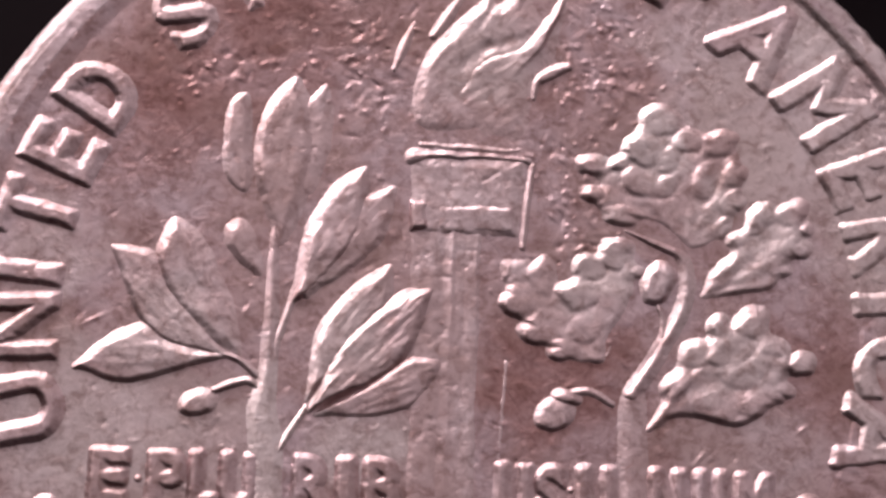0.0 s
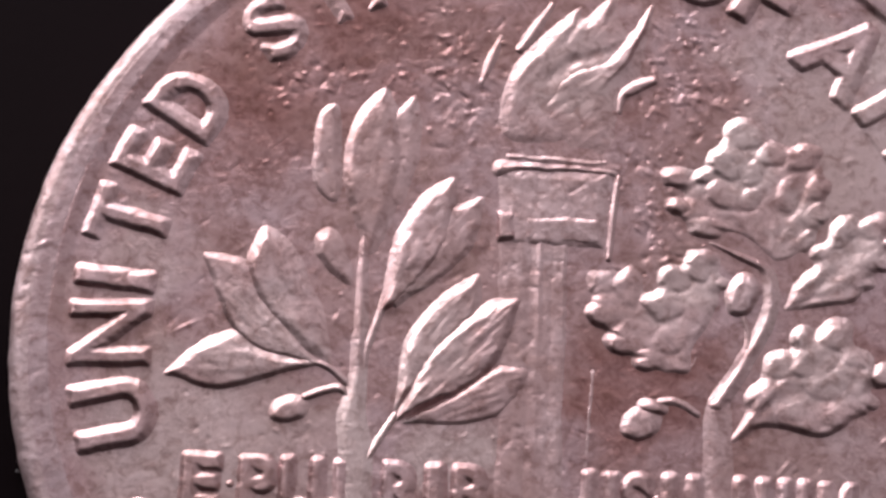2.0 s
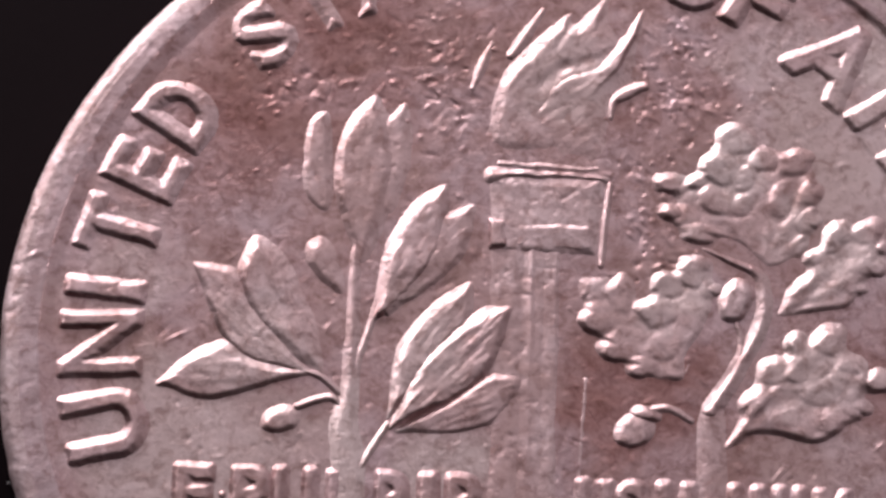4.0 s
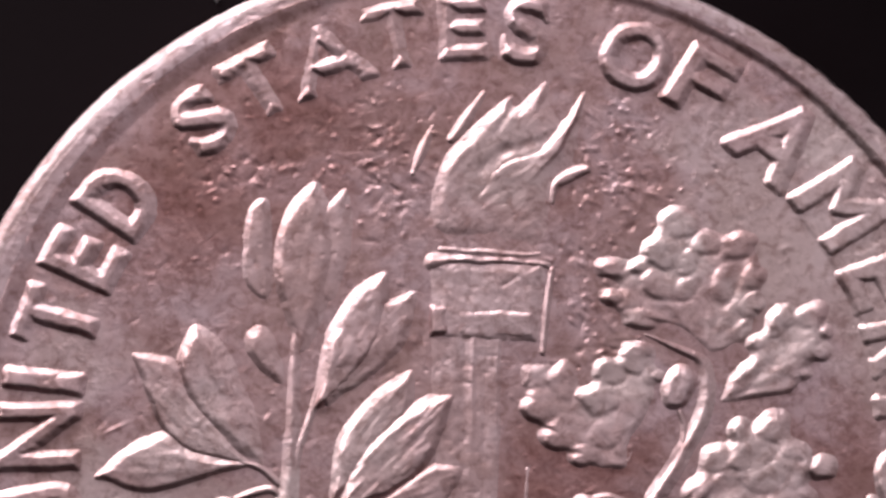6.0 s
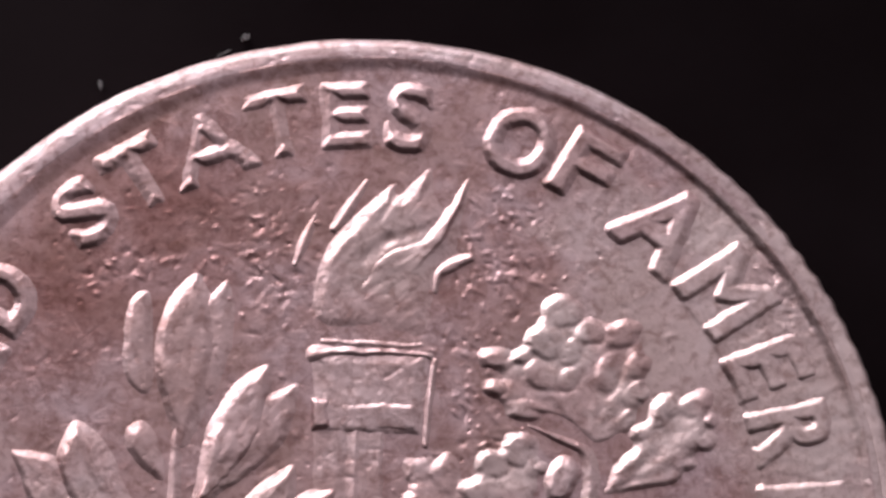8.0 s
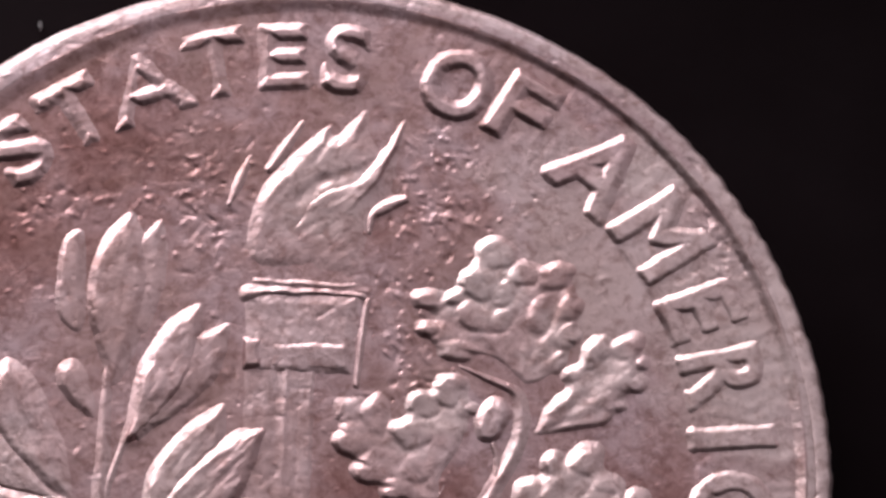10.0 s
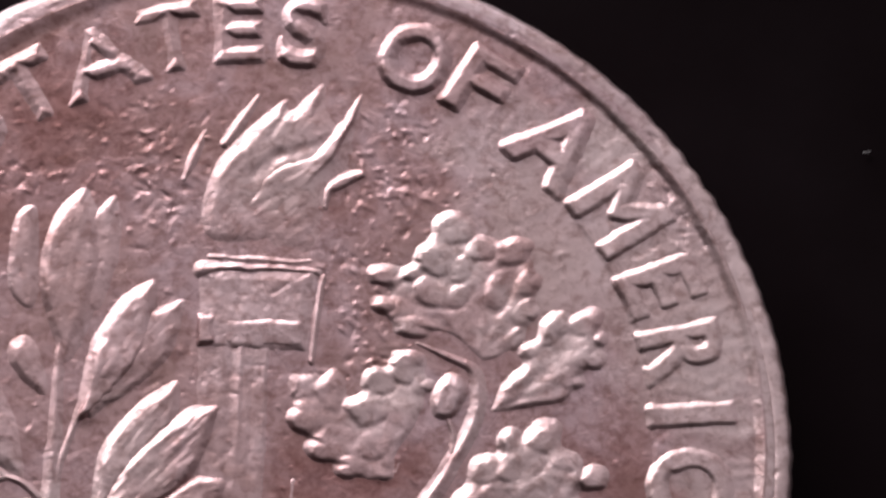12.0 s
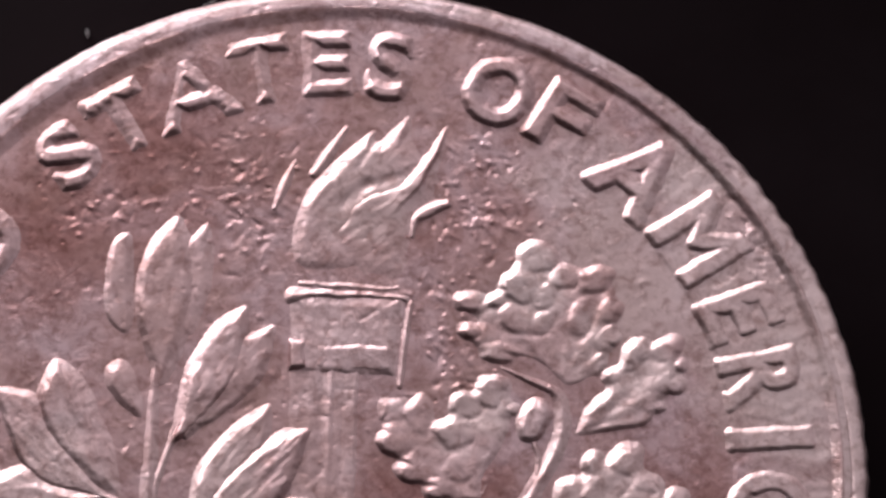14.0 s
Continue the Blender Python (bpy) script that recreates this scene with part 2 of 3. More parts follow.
def closed_curve(points, steps=6):
    """A smooth closed line through a few corners (Catmull-Rom)."""
    p, n, line = [np.array(q) for q in points], len(points), []
    for k in range(n):
        a, b, c, d = p[k - 1], p[k], p[(k + 1) % n], p[(k + 2) % n]
        for t in np.arange(steps) / steps:
            line.append(0.5 * (2 * b + (c - a) * t + (2 * a - 5 * b + 4 * c - d) * t * t + (3 * b - a - 3 * c + d) * t ** 3))
    return line


def depth_inside(x, y, line):
    """Distance from the edge of a closed line: plus inside, minus outside."""
    near, inside = np.full(x.shape, 9.0), np.zeros(x.shape, dtype=bool)
    for a, b in zip(line, line[1:] + line[:1]):
        near = np.minimum(near, to_line(x, y, a, b)[0])
        if a[1] != b[1]:
            inside ^= ((a[1] > y) != (b[1] > y)) & (x < a[0] + (y - a[1]) * (b[0] - a[0]) / (b[1] - a[1]))
    return np.where(inside, near, -near)


def form(parent, name, corners, high, seed, lit=0.15, dark=0.095, swell=0.015, streak=0.0, axis=None, rib=0.0, tilt=(0, 0), grooves=(), label="", wear=0.005, soft=2, bends=6):
    """A raised form with a curved outline and a nearly level top. axis: two points along which streaks and a midrib run.
    tilt: how fast the top rises towards +x and +y. grooves: (point, point, half width, depth)."""
    line = closed_curve(corners, bends)
    cx, cy = np.mean(corners, axis=0)

    def height(x, y):
        d = depth_inside(x, y, line) + 0.025
        top = (high + swell * ease(d / 0.35)) * np.clip(1 + tilt[0] * (x - cx) + tilt[1] * (y - cy), 0.0, 1.35)
        if axis:
            a, b = axis
            long = math.hypot(b[0] - a[0], b[1] - a[1])
            c, s = (b[0] - a[0]) / long, (b[1] - a[1]) / long
            u, v = (x - a[0]) * c + (y - a[1]) * s, (y - a[1]) * c - (x - a[0]) * s
            top = top + streak * ease(d / 0.15) * (lattice(0.40 * u, 2.2 * v, 0.26, seed + 5) + 0.6 * lattice(0.5 * u, 2.4 * v, 0.13, seed + 6))
            bow = v - 0.10 * np.sin(np.clip(u / long, 0, 1) * math.pi)
            top = top - rib * np.exp(-(bow / 0.045) ** 2) * ease(u / long * 5) * ease((1 - u / long) * 4)
        for a, b, half, deep in grooves:
            top = top - deep * np.exp(-(to_line(x, y, a, b)[0] / half) ** 2)
        return rise(wall(d, lit, dark), np.maximum(top, 0.0))
    return relief(name, height, box_of(corners, 0.2), parent, label, seed=seed, wear=wear, soft=soft)


def open_curve(points, radii, steps=6):
    """A smooth line through a few points, with its half widths."""
    p = [np.array(tuple(q) + (r,)) for q, r in zip(points, radii)]
    p, line = [2 * p[0] - p[1]] + p + [2 * p[-1] - p[-2]], []
    for a, b, c, d in zip(p, p[1:], p[2:], p[3:]):
        for t in np.arange(steps) / steps:
            line.append(0.5 * (2 * b + (c - a) * t + (2 * a - 5 * b + 4 * c - d) * t * t + (3 * b - a - 3 * c + d) * t ** 3))
    return line + [p[-2]]


def stem_part(parent, points, radii, high, seed, name="stem", label="", lit=0.13, dark=0.075, soft=2, rough=0.5):
    """A cord through points, radii wide, with a rounded top."""
    line = open_curve(points, radii)

    def height(x, y):
        best, full = np.full(x.shape, -9.0), np.full(x.shape, 1.0)
        for a, b in zip(line, line[1:]):
            d, t = to_line(x, y, a, b)
            r = a[2] + (b[2] - a[2]) * t
            full, best = np.where(r - d > best, r, full), np.maximum(best, r - d)
        return rise(wall(best, np.minimum(lit, full), np.minimum(dark, 0.8 * full)), high * (0.85 + 0.15 * ease(best / full)))
    return relief(name, height, box_of(points, max(radii) + 0.06), parent, label, seed=seed, soft=soft, rough_edge=rough)


def oak_leaf(parent, blade, high, foot, lobes, seed, ribs=(), lit=0.13, dark=0.09, inset=0.08, swelling=2.0, moat=0.009):
    """A worn oak leaf: a lobed plate; each lobe (middle, half length, half width, turn, crown) swells at its outer end and sinks towards the foot."""
    line = closed_curve(blade, 5)

    def height(x, y):
        d = depth_inside(x, y, line) - inset
        swell = np.zeros(x.shape)
        for k, (cx, cy, rl, rw, turn, crown) in enumerate(lobes):
            c, s = math.cos(radians(turn)), math.sin(radians(turn))
            u, v = ((x - cx) * c + (y - cy) * s) / rl, ((y - cy) * c - (x - cx) * s) / rw
            q = np.hypot(u, v) + 0.16 * lattice(x, y, 0.24, seed + 20 + k) + 0.05 * lattice(x, y, 0.10, seed + 50 + k)
            deep = (1 - q) * min(rl, rw)
            d = np.maximum(d, deep)
            out = np.clip((-0.62 * (x - cx) + 0.78 * (y - cy)) / max(rl, rw), -1, 1)
            swell = swell - moat * ease(0.35 - out) * np.exp(-((deep + 0.035) / 0.045) ** 2)     # a crease on the far side of each lobe
            swell = np.maximum(swell, swelling * crown * (0.70 + 0.40 * out) * (0.45 * wall(deep, 0.13, 0.055) + 0.55 * np.clip(1 - q * q, 0, 1) ** 0.4) - 0.2 * (deep < 0))
        crumple = 0.009 * lattice(x, y, 0.30, seed + 3) + 0.006 * lattice(x, y, 0.13, seed + 4)
        far, turn = np.hypot(x - foot[0], y - foot[1]), np.arctan2(y - foot[1], x - foot[0])
        veins = 0.008 * np.sin(15 * turn + 2.5 * lattice(x, y, 0.6, seed + 9)) * ease(far / 0.7)
        top = high * (0.45 + 0.55 * ease(far / 1.2)) + swell + (crumple + veins) * ease(d / 0.1)
        for a, b, half, tall in ribs:
            top = top + tall * np.exp(-(to_line(x, y, a, b)[0] / half) ** 2)
        return rise(wall(d + 0.02, lit, dark), top)
    return relief("leaf", height, box_of(blade, 0.4), parent, seed=seed, wear=0.004, soft=3)


def oval_part(parent, name, centre, rx, ry, turn, high, seed, label="", grain=0.0):
    c, s = math.cos(radians(turn)), math.sin(radians(turn))

    def height(x, y):
        u, v = (x - centre[0]) * c + (y - centre[1]) * s, (y - centre[1]) * c - (x - centre[0]) * s
        q = np.hypot(u / rx, v / ry)
        d = (1 - q) * min(rx, ry)
        return rise(wall(d, 0.15, 0.08), high * (0.8 + 0.2 * np.sqrt(np.clip(1 - q * q, 0, 1)))) + grain * lattice(u, v, 0.09, seed + 3) * ease((1 - q) * 4)
    return relief(name, height, box_of([centre], max(rx, ry) + 0.06), parent, label, seed=seed)


def glyph(char):
    """The outline of a capital in the built-in font: its edges, in a box from 0 to 1 each way."""
    curve = bpy.data.curves.new("glyph", "FONT")
    curve.body, curve.resolution_u, curve.offset = char, 5, 0.018
    ob = new("glyph", curve)
    mesh = bpy.data.meshes.new_from_object(ob.evaluated_get(bpy.context.evaluated_depsgraph_get()))
    count = {}
    for poly in mesh.polygons:
        for key in poly.edge_keys:
            count[key] = count.get(key, 0) + 1
    co = np.array([v.co[:2] for v in mesh.vertices])
    low, span = co.min(0), np.ptp(co, axis=0)
    co = (co - low) / span
    edges = np.array([(co[a], co[b]) for (a, b), n in count.items() if n == 1])
    bpy.data.objects.remove(ob)
    bpy.data.meshes.remove(mesh)
    bpy.data.curves.remove(curve)
    return edges


GLYPHS = {}


def letter_part(parent, char, centre, turn, wide, tall, bold, high, seed, lit=0.13, dark=0.095, soft=2, fade=0.0, side=0.0):
    """A raised capital: level top, crisp flanks. turn: degrees from upright, against the clock. fade: how far the strike is weak in places."""
    if char not in GLYPHS:
        GLYPHS[char] = glyph(char)
    edges = GLYPHS[char] * (wide, tall) - (wide / 2, tall / 2)
    c, s = math.cos(radians(turn)), math.sin(radians(turn))

    def height(x, y):
        u, v = (x - centre[0]) * c + (y - centre[1]) * s, (y - centre[1]) * c - (x - centre[0]) * s
        near, inside = np.full(u.shape, 9.0), np.zeros(u.shape, dtype=bool)
        for a, b in edges:
            near = np.minimum(near, to_line(u, v, a, b)[0])
            if a[1] != b[1]:
                cross = (a[1] > v) != (b[1] > v)
                inside ^= cross & (u < a[0] + (v - a[1]) * (b[0] - a[0]) / (b[1] - a[1]))
        d = np.where(inside, near, -near) + bold
        weak = 1 - fade * ease(0.5 + 0.9 * lattice(x, y, 0.7, seed + 3))
        return rise(wall(d, lit, dark, side), high * weak)
    reach = 0.5 * math.hypot(wide, tall) + bold + 0.05
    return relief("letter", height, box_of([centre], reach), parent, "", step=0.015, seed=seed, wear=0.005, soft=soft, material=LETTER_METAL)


# ---- the cloth ----
def cloth_sheet():
    n, half = 120, 0.25
    k = np.linspace(-1, 1, n)
    k = np.sign(k) * np.abs(k) ** 2.2 * half
    x, y = np.meshgrid(k, k)
    z = 0.00002 * lattice(x * 1000, y * 1000, 3.0, 5) - 0.00003
    i = np.arange(n * n).reshape(n, n)
    quads = np.stack([i[:-1, :-1], i[:-1, 1:], i[1:, 1:], i[1:, :-1]], -1).reshape(-1, 4)
    ob = mesh_object("ground", np.stack([x.ravel(), y.ravel(), z.ravel()], 1), quads, CLOTH)
    return tagged(ob, "matt black cloth under the coin", "cloth", kind="structure")


cloth_sheet()

# ---- the coin ----
coin = new("coin")
tagged(coin, "worn toned silvery ten-cent coin lying reverse side up", "coin")

R_OUT = 8.965


def ring_mesh(name, radii, heights, turns, parent, label="", material=None):
    """A surface of revolution with radii(k, angle) and heights(k, angle), in millimetres."""
    angle = np.linspace(0, 2 * math.pi, turns, endpoint=False)
    rows = len(radii)
    r = np.stack([np.broadcast_to(a, angle.shape) for a in radii])
    z = np.stack([np.broadcast_to(a, angle.shape) for a in heights])
    verts = np.stack([r * np.cos(angle) * MM, r * np.sin(angle) * MM, z * MM + FACE], -1).reshape(-1, 3)
    i = np.arange(rows * turns).reshape(rows, turns)
    j = np.roll(i, -1, 1)
    quads = np.stack([i[:-1], i[1:], j[1:], j[:-1]], -1).reshape(-1, 4)
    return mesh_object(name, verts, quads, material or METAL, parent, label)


def uneven(r, a):
    x, y = r * np.cos(a), r * np.sin(a)
    flow = 0.007 * ease((r - 6.4) / 0.8) * lattice(0.35 * r + 0 * a, 11.0 * (a + 0.012 * lattice(x, y, 0.5, 17)), 0.16, 15) * ease(0.45 + 0.6 * np.cos(a - 0.5) + 0.7 * lattice(x, y, 1.2, 16))
    return 0.010 * lattice(x, y, 1.3, 11) + 0.0035 * lattice(x, y, 0.4, 12) + 0.0018 * lattice(x, y, 0.13, 13) + flow


def mark_list():
    """Pits, grit and short scratches on the field, thickest beside the flame: place, size, depth, length, turn."""
    rnd, out = random.Random(77), []
    for centre, spread, count in (((2.3, 4.8), (0.6, 0.9), 120), ((-1.7, 4.6), (0.5, 0.7), 60), ((-4.2, 4.5), (0.5, 0.2), 36), ((-2.6, 5.3), (1.2, 0.5), 30),
                                  ((2.0, 2.3), (0.3, 0.8), 50), ((7.3, 4.3), (0.35, 0.7), 110), ((0, 0), (4.5, 4.5), 900)):
        for k in range(count):
            cx, cy = rnd.gauss(centre[0], spread[0]), rnd.gauss(centre[1], spread[1])
            size, deep = rnd.uniform(0.028, 0.058), rnd.choice((1, -1)) * rnd.uniform(0.005, 0.016) * (1.6 if spread[0] < 1 else 1.0)
            out.append((cx, cy, size, deep, rnd.choice((1, 1, 1.4, 2, 3)), rnd.uniform(0, 3.14)))
    for cx, cy, long, turn in ((-5.99, -0.17, 6, 0.5), (4.06, -2.17, 4, 0.95), (-4.66, 4.16, 3, 0.5), (-4.87, 2.90, 2, 0.5), (5.72, -1.62, 3, 0.7), (1.67, 2.13, 2.5, -0.7), (2.28, 4.17, 2, 1.5)):
        out.append((cx, cy, 0.035, 0.020, long, turn))
    for k in range(26):                                     # fine hairline scratches
        out.append((rnd.uniform(-6, 6), rnd.uniform(-3, 7), 0.014, -0.006, rnd.uniform(10, 24), rnd.uniform(0, 3.14)))
    return out


MARKS = mark_list()


def marks(r, a):
    x, y = r * np.cos(a), r * np.sin(a)
    h = np.zeros(a.shape)
    for cx, cy, size, deep, long, turn in MARKS:
        if abs(math.hypot(cx, cy) - r) < 2.2 * size * long:
            c, s = math.cos(turn), math.sin(turn)
            u, v = (x - cx) * c + (y - cy) * s, (y - cy) * c - (x - cx) * s
            h += deep * np.exp(-(u / (size * long)) ** 2 - (v / size) ** 2)
    return np.clip(h, -0.022, 0.022)


def rim_shape(a):
    """Where the rim begins to rise, where it is level and how high: the die was struck a little off centre and left a long low slope on one side."""
    side = ease(0.5 - 0.62 * np.cos(a + 0.25))
    foot = 8.18 + 0.16 * np.cos(a) + 0.13 * np.sin(a)
    worn_low = ease(2.5 * np.cos(a - 0.75) - 1.4)
    return foot, foot + 0.09 + 0.07 * ease(2 * np.cos(a) - 1) + 0.19 * side + 0.01 * worn_low, 0.105 - 0.035 * side - 0.017 * worn_low


def climb(k):
    return 0.5 * k + 0.5 * ease(k)


def field_part():
    turns = 1500
    a = np.linspace(0, 2 * math.pi, turns, endpoint=False)
    foot, crest, tall = rim_shape(a)
    band = 0.022 * ease((np.cos(a - 0.13) - 0.80) / 0.12)          # one stretch of the legend stands on a low step
    rs = np.concatenate([[0.001], np.linspace(0.05, 8.0, 380), np.linspace(8.02, 8.68, 42)])
    heights = []
    for r in rs:
        k = np.clip((r - foot + 0.012 * lattice(r * np.cos(a), r * np.sin(a), 0.5, 29)) / (crest - foot), 0, 1)
        slope = tall * climb(k) - 0.05 * np.clip((r - crest - 0.01) / 0.05, 0, 1)
        heights.append((uneven(r, a) + marks(r, a)) * (1 - 0.8 * ease((r - foot) / 0.08)) + slope + band * ease((r - 6.69 + 0.02 * lattice(r * np.cos(a), r * np.sin(a), 0.5, 30)) / 0.09))
    return ring_mesh("field", rs, heights, turns, coin, "pitted pinkish grey field sloping up to the rim")


def rim_nick_list():
    """Dents and short scratches on the rim: place, size, depth, length, turn."""
    rnd, out = random.Random(91), [(-8.80, 1.00, 0.05, -0.022, 1.5, 0.2), (-8.54, 1.16, 0.04, 0.018, 4.0, 0.5), (-8.76, 0.43, 0.05, -0.020, 1, 0), (-7.57, 4.66, 0.10, -0.034, 1.3, 0.9)]
    for k in range(180):
        a, r = rnd.uniform(0, 6.283), rnd.uniform(8.3, 8.9)
        out.append((r * math.cos(a), r * math.sin(a), rnd.uniform(0.025, 0.05), rnd.choice((-1, -1, 1)) * rnd.uniform(0.006, 0.018), rnd.choice((1, 1.5, 3)), a + 1.57 + rnd.gauss(0, 0.4)))
    return out


RIM_NICKS = rim_nick_list()


def rim_part():
    turns = 118 * 16
    a = np.linspace(0, 2 * math.pi, turns, endpoint=False)
    reed = 0.5 + 0.5 * np.cos(118 * a)
    foot, crest, tall = rim_shape(a)
    radii, heights = [], []
    for back, under in ((0.08, 0.040), (0.05, 0.026), (0.025, 0.014), (0.008, 0.006)):
        radii.append(crest - back)
        heights.append(tall * climb(np.clip(1 - back / (crest - foot), 0, 1)) - under)
    lean_out = ease(0.5 - 0.7 * np.cos(a + 0.5))
    groove = ease(np.cos(a + 0.35) * 3 - 2)                     # a worn groove inside the lip, on one side of the coin
    for k, cut in ((0, 0), (0.12, -0.6), (0.30, 0), (0.5, 0), (0.68, 0.15), (0.76, 0.6), (0.82, 1.0), (0.88, 0.5), (1.0, 0)):
        radii.append(crest + (8.70 - crest) * k)
        heights.append(tall - (0.006 + 0.012 * lean_out) * k * k - 0.018 * cut * groove)
    split = len(radii) - 3
    brow = tall - 0.006 - 0.012 * lean_out
    for r in (8.74, 8.78, 8.82, 8.86, 8.89, 8.92, 8.94, R_OUT):
        radii.append(np.full(turns, r))
        heights.append(brow - (brow + 0.07) * ((r - 8.70) / (R_OUT - 8.70)) ** (1.9 + 3.0 * (1 - lean_out)))
    reeds = 0.0005 + 0.026 * ease(np.cos(a + 0.25) * 1.6 - 0.2)
    for n, (r, z) in enumerate(zip(radii, heights)):
        out = np.clip((r - 8.72) / (R_OUT - 8.72), 0, 1)
        x, y = r * np.cos(a), r * np.sin(a)
        dent = 0.006 * lattice(x, y, 0.9, 21) + 0.003 * lattice(x, y, 0.25, 22) + 0.0014 * lattice(x, y, 0.09, 25)
        streaky = 0.004 * lattice(6 * r + 0 * a, 2.0 * a, 0.35, 27) * np.clip((r - crest) / 0.1, 0, 1)
        for cx, cy, size, deep, long, turn in RIM_NICKS:
            u, v = (x - cx) * math.cos(turn) + (y - cy) * math.sin(turn), (y - cy) * math.cos(turn) - (x - cx) * math.sin(turn)
            dent = dent + deep * np.exp(-(u / (size * long)) ** 2 - (v / size) ** 2)
        radii[n] = r - out * reeds * (1 - reed) * (0.8 + 0.5 * lattice(x, y, 0.8, 24)) + out * 0.012 * lattice(x, y, 0.3, 26)
        heights[n] = z + dent + streaky - out * reeds * 0.7 * (1 - reed)
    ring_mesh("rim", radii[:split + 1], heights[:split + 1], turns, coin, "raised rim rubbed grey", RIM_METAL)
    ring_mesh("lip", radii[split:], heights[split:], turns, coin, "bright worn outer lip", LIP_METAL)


def edge_part():
    turns = 118 * 16
    a = np.linspace(0, 2 * math.pi, turns, endpoint=False)
    reed = 0.5 + 0.5 * np.cos(118 * a)
    rows = [(0.0, -0.07), (0.02, -0.12), (0.03, -0.3), (0.03, -0.6), (0.03, -1.0), (0.0, -1.15), (-0.12, -1.24), (-1.0, -1.24)]
    return ring_mesh("reeded_edge", [R_OUT - 0.035 + o - 0.05 * (1 - reed) for o, z in rows], [z for o, z in rows], turns, coin, "reeded edge")


field_part()
rim_part()
edge_part()


def carrier(name, label):
    ob = new(name)
    ob.parent = coin
    return tagged(ob, label)


# legend round the rim: letter, degrees round the coin, radius of its middle, width, height
LEGEND = [("U", 194.0, 7.27, 1.06, 1.28), ("N", 182.7, 7.26, 1.06, 1.28), ("I", 175.0, 7.28, 0.27, 1.28), ("T", 166.2, 7.32, 0.94, 1.28), ("E", 157.2, 7.34, 0.72, 1.28),
          ("D", 147.6, 7.38, 0.9, 1.28), ("S", 131.6, 7.38, 0.84, 1.18), ("T", 122.6, 7.42, 1.06, 1.18), ("A", 112.4, 7.36, 1.46, 1.2), ("T", 102.6, 7.46, 1.1, 1.18),
          ("E", 93.4, 7.46, 0.82, 1.14), ("S", 84.8, 7.46, 0.76, 1.22), ("O", 69.5, 7.46, 1.12, 1.24), ("F", 60.0, 7.52, 0.9, 1.18), ("A", 46.8, 7.46, 1.28, 1.38),
          ("M", 34.6, 7.48, 1.16, 1.3), ("E", 23.0, 7.44, 0.74, 1.3), ("R", 13.6, 7.42, 0.86, 1.3), ("I", 5.2, 7.38, 0.27, 1.34), ("C", -3.8, 7.34, 1.04, 1.3),
          ("A", -14.0, 7.24, 1.2, 1.3)]
for n, (char, turn, far, wide, tall) in enumerate(LEGEND):
    rubbed = max(0.0, 1 - abs(turn - 108) / 36)          # the top of the legend is worn lowest
    letter_part(coin, char, (far * math.cos(radians(turn)), far * math.sin(radians(turn))), turn - 90, wide, tall, 0.125 if turn > 50 else 0.150,
                (0.098 if turn > 50 else 0.084) - 0.024 * rubbed, 100 + n, lit=0.13 + 0.05 * rubbed, dark=0.115, fade=0.20 + 0.20 * rubbed, side=0.30 * rubbed)

# motto across the coin: letter, middle, width
MOTTO = [("E", -5.50, 0.46), ("P", -4.58, 0.44), ("L", -3.98, 0.30), ("U", -3.40, 0.44), ("R", -2.20, 0.48), ("I", -1.66, 0.16), ("B", -1.08, 0.42),
         ("U", 1.06, 0.42), ("S", 1.66, 0.34), ("U", 2.40, 0.46), ("N", 3.55, 0.42), ("U", 4.25, 0.36), ("M", 4.95, 0.44)]
for n, (char, mid, wide) in enumerate(MOTTO):
    letter_part(coin, char, (mid, -2.88), 0, wide * 1.15, 0.86, 0.145, 0.095, 140 + n, lit=0.11, fade=0.2)
for n, (mid, low, r) in enumerate([(-5.03, -2.88, 0.13), (1.98, -2.78, 0.12), (5.80, -2.86, 0.30), (-6.52, -3.38, 0.26)]):
    oval_part(coin, "stop", (mid, low), r, r * 0.8, 20, 0.08, 160 + n)

# ---- torch ----
torch = carrier("torch", "raised fluted torch")


def shaft_height(x, y):
    t = np.clip((y + 6.0) / 7.6, 0, 1)
    d = np.minimum.reduce([x + 0.66 + 0.20 * t, 0.42 - x, 2.2 - y, y + 6.0])
    swing = 0.015 * lattice(0.3 * x, y, 0.5, 3)
    flutes = 0.012 * np.maximum.reduce([np.exp(-((x - f + swing) / 0.05) ** 2) for f in (-0.70, -0.24, 0.12)])
    ridge = np.maximum.reduce([k * np.exp(-((x - f + swing) / half) ** 2) for f, half, k in ((-0.42, 0.08, 0.010), (-0.09, 0.035, 0.024), (0.33, 0.04, 0.028))])
    pits = 0.012 * ease(2.2 * lattice(x, y, 0.10, 5) - 0.9)
    return rise(wall(d + 0.05, 0.18, 0.10), 0.026 - flutes + ridge * (0.45 + 0.55 * ease((y + 0.4) / 0.6)) - pits)


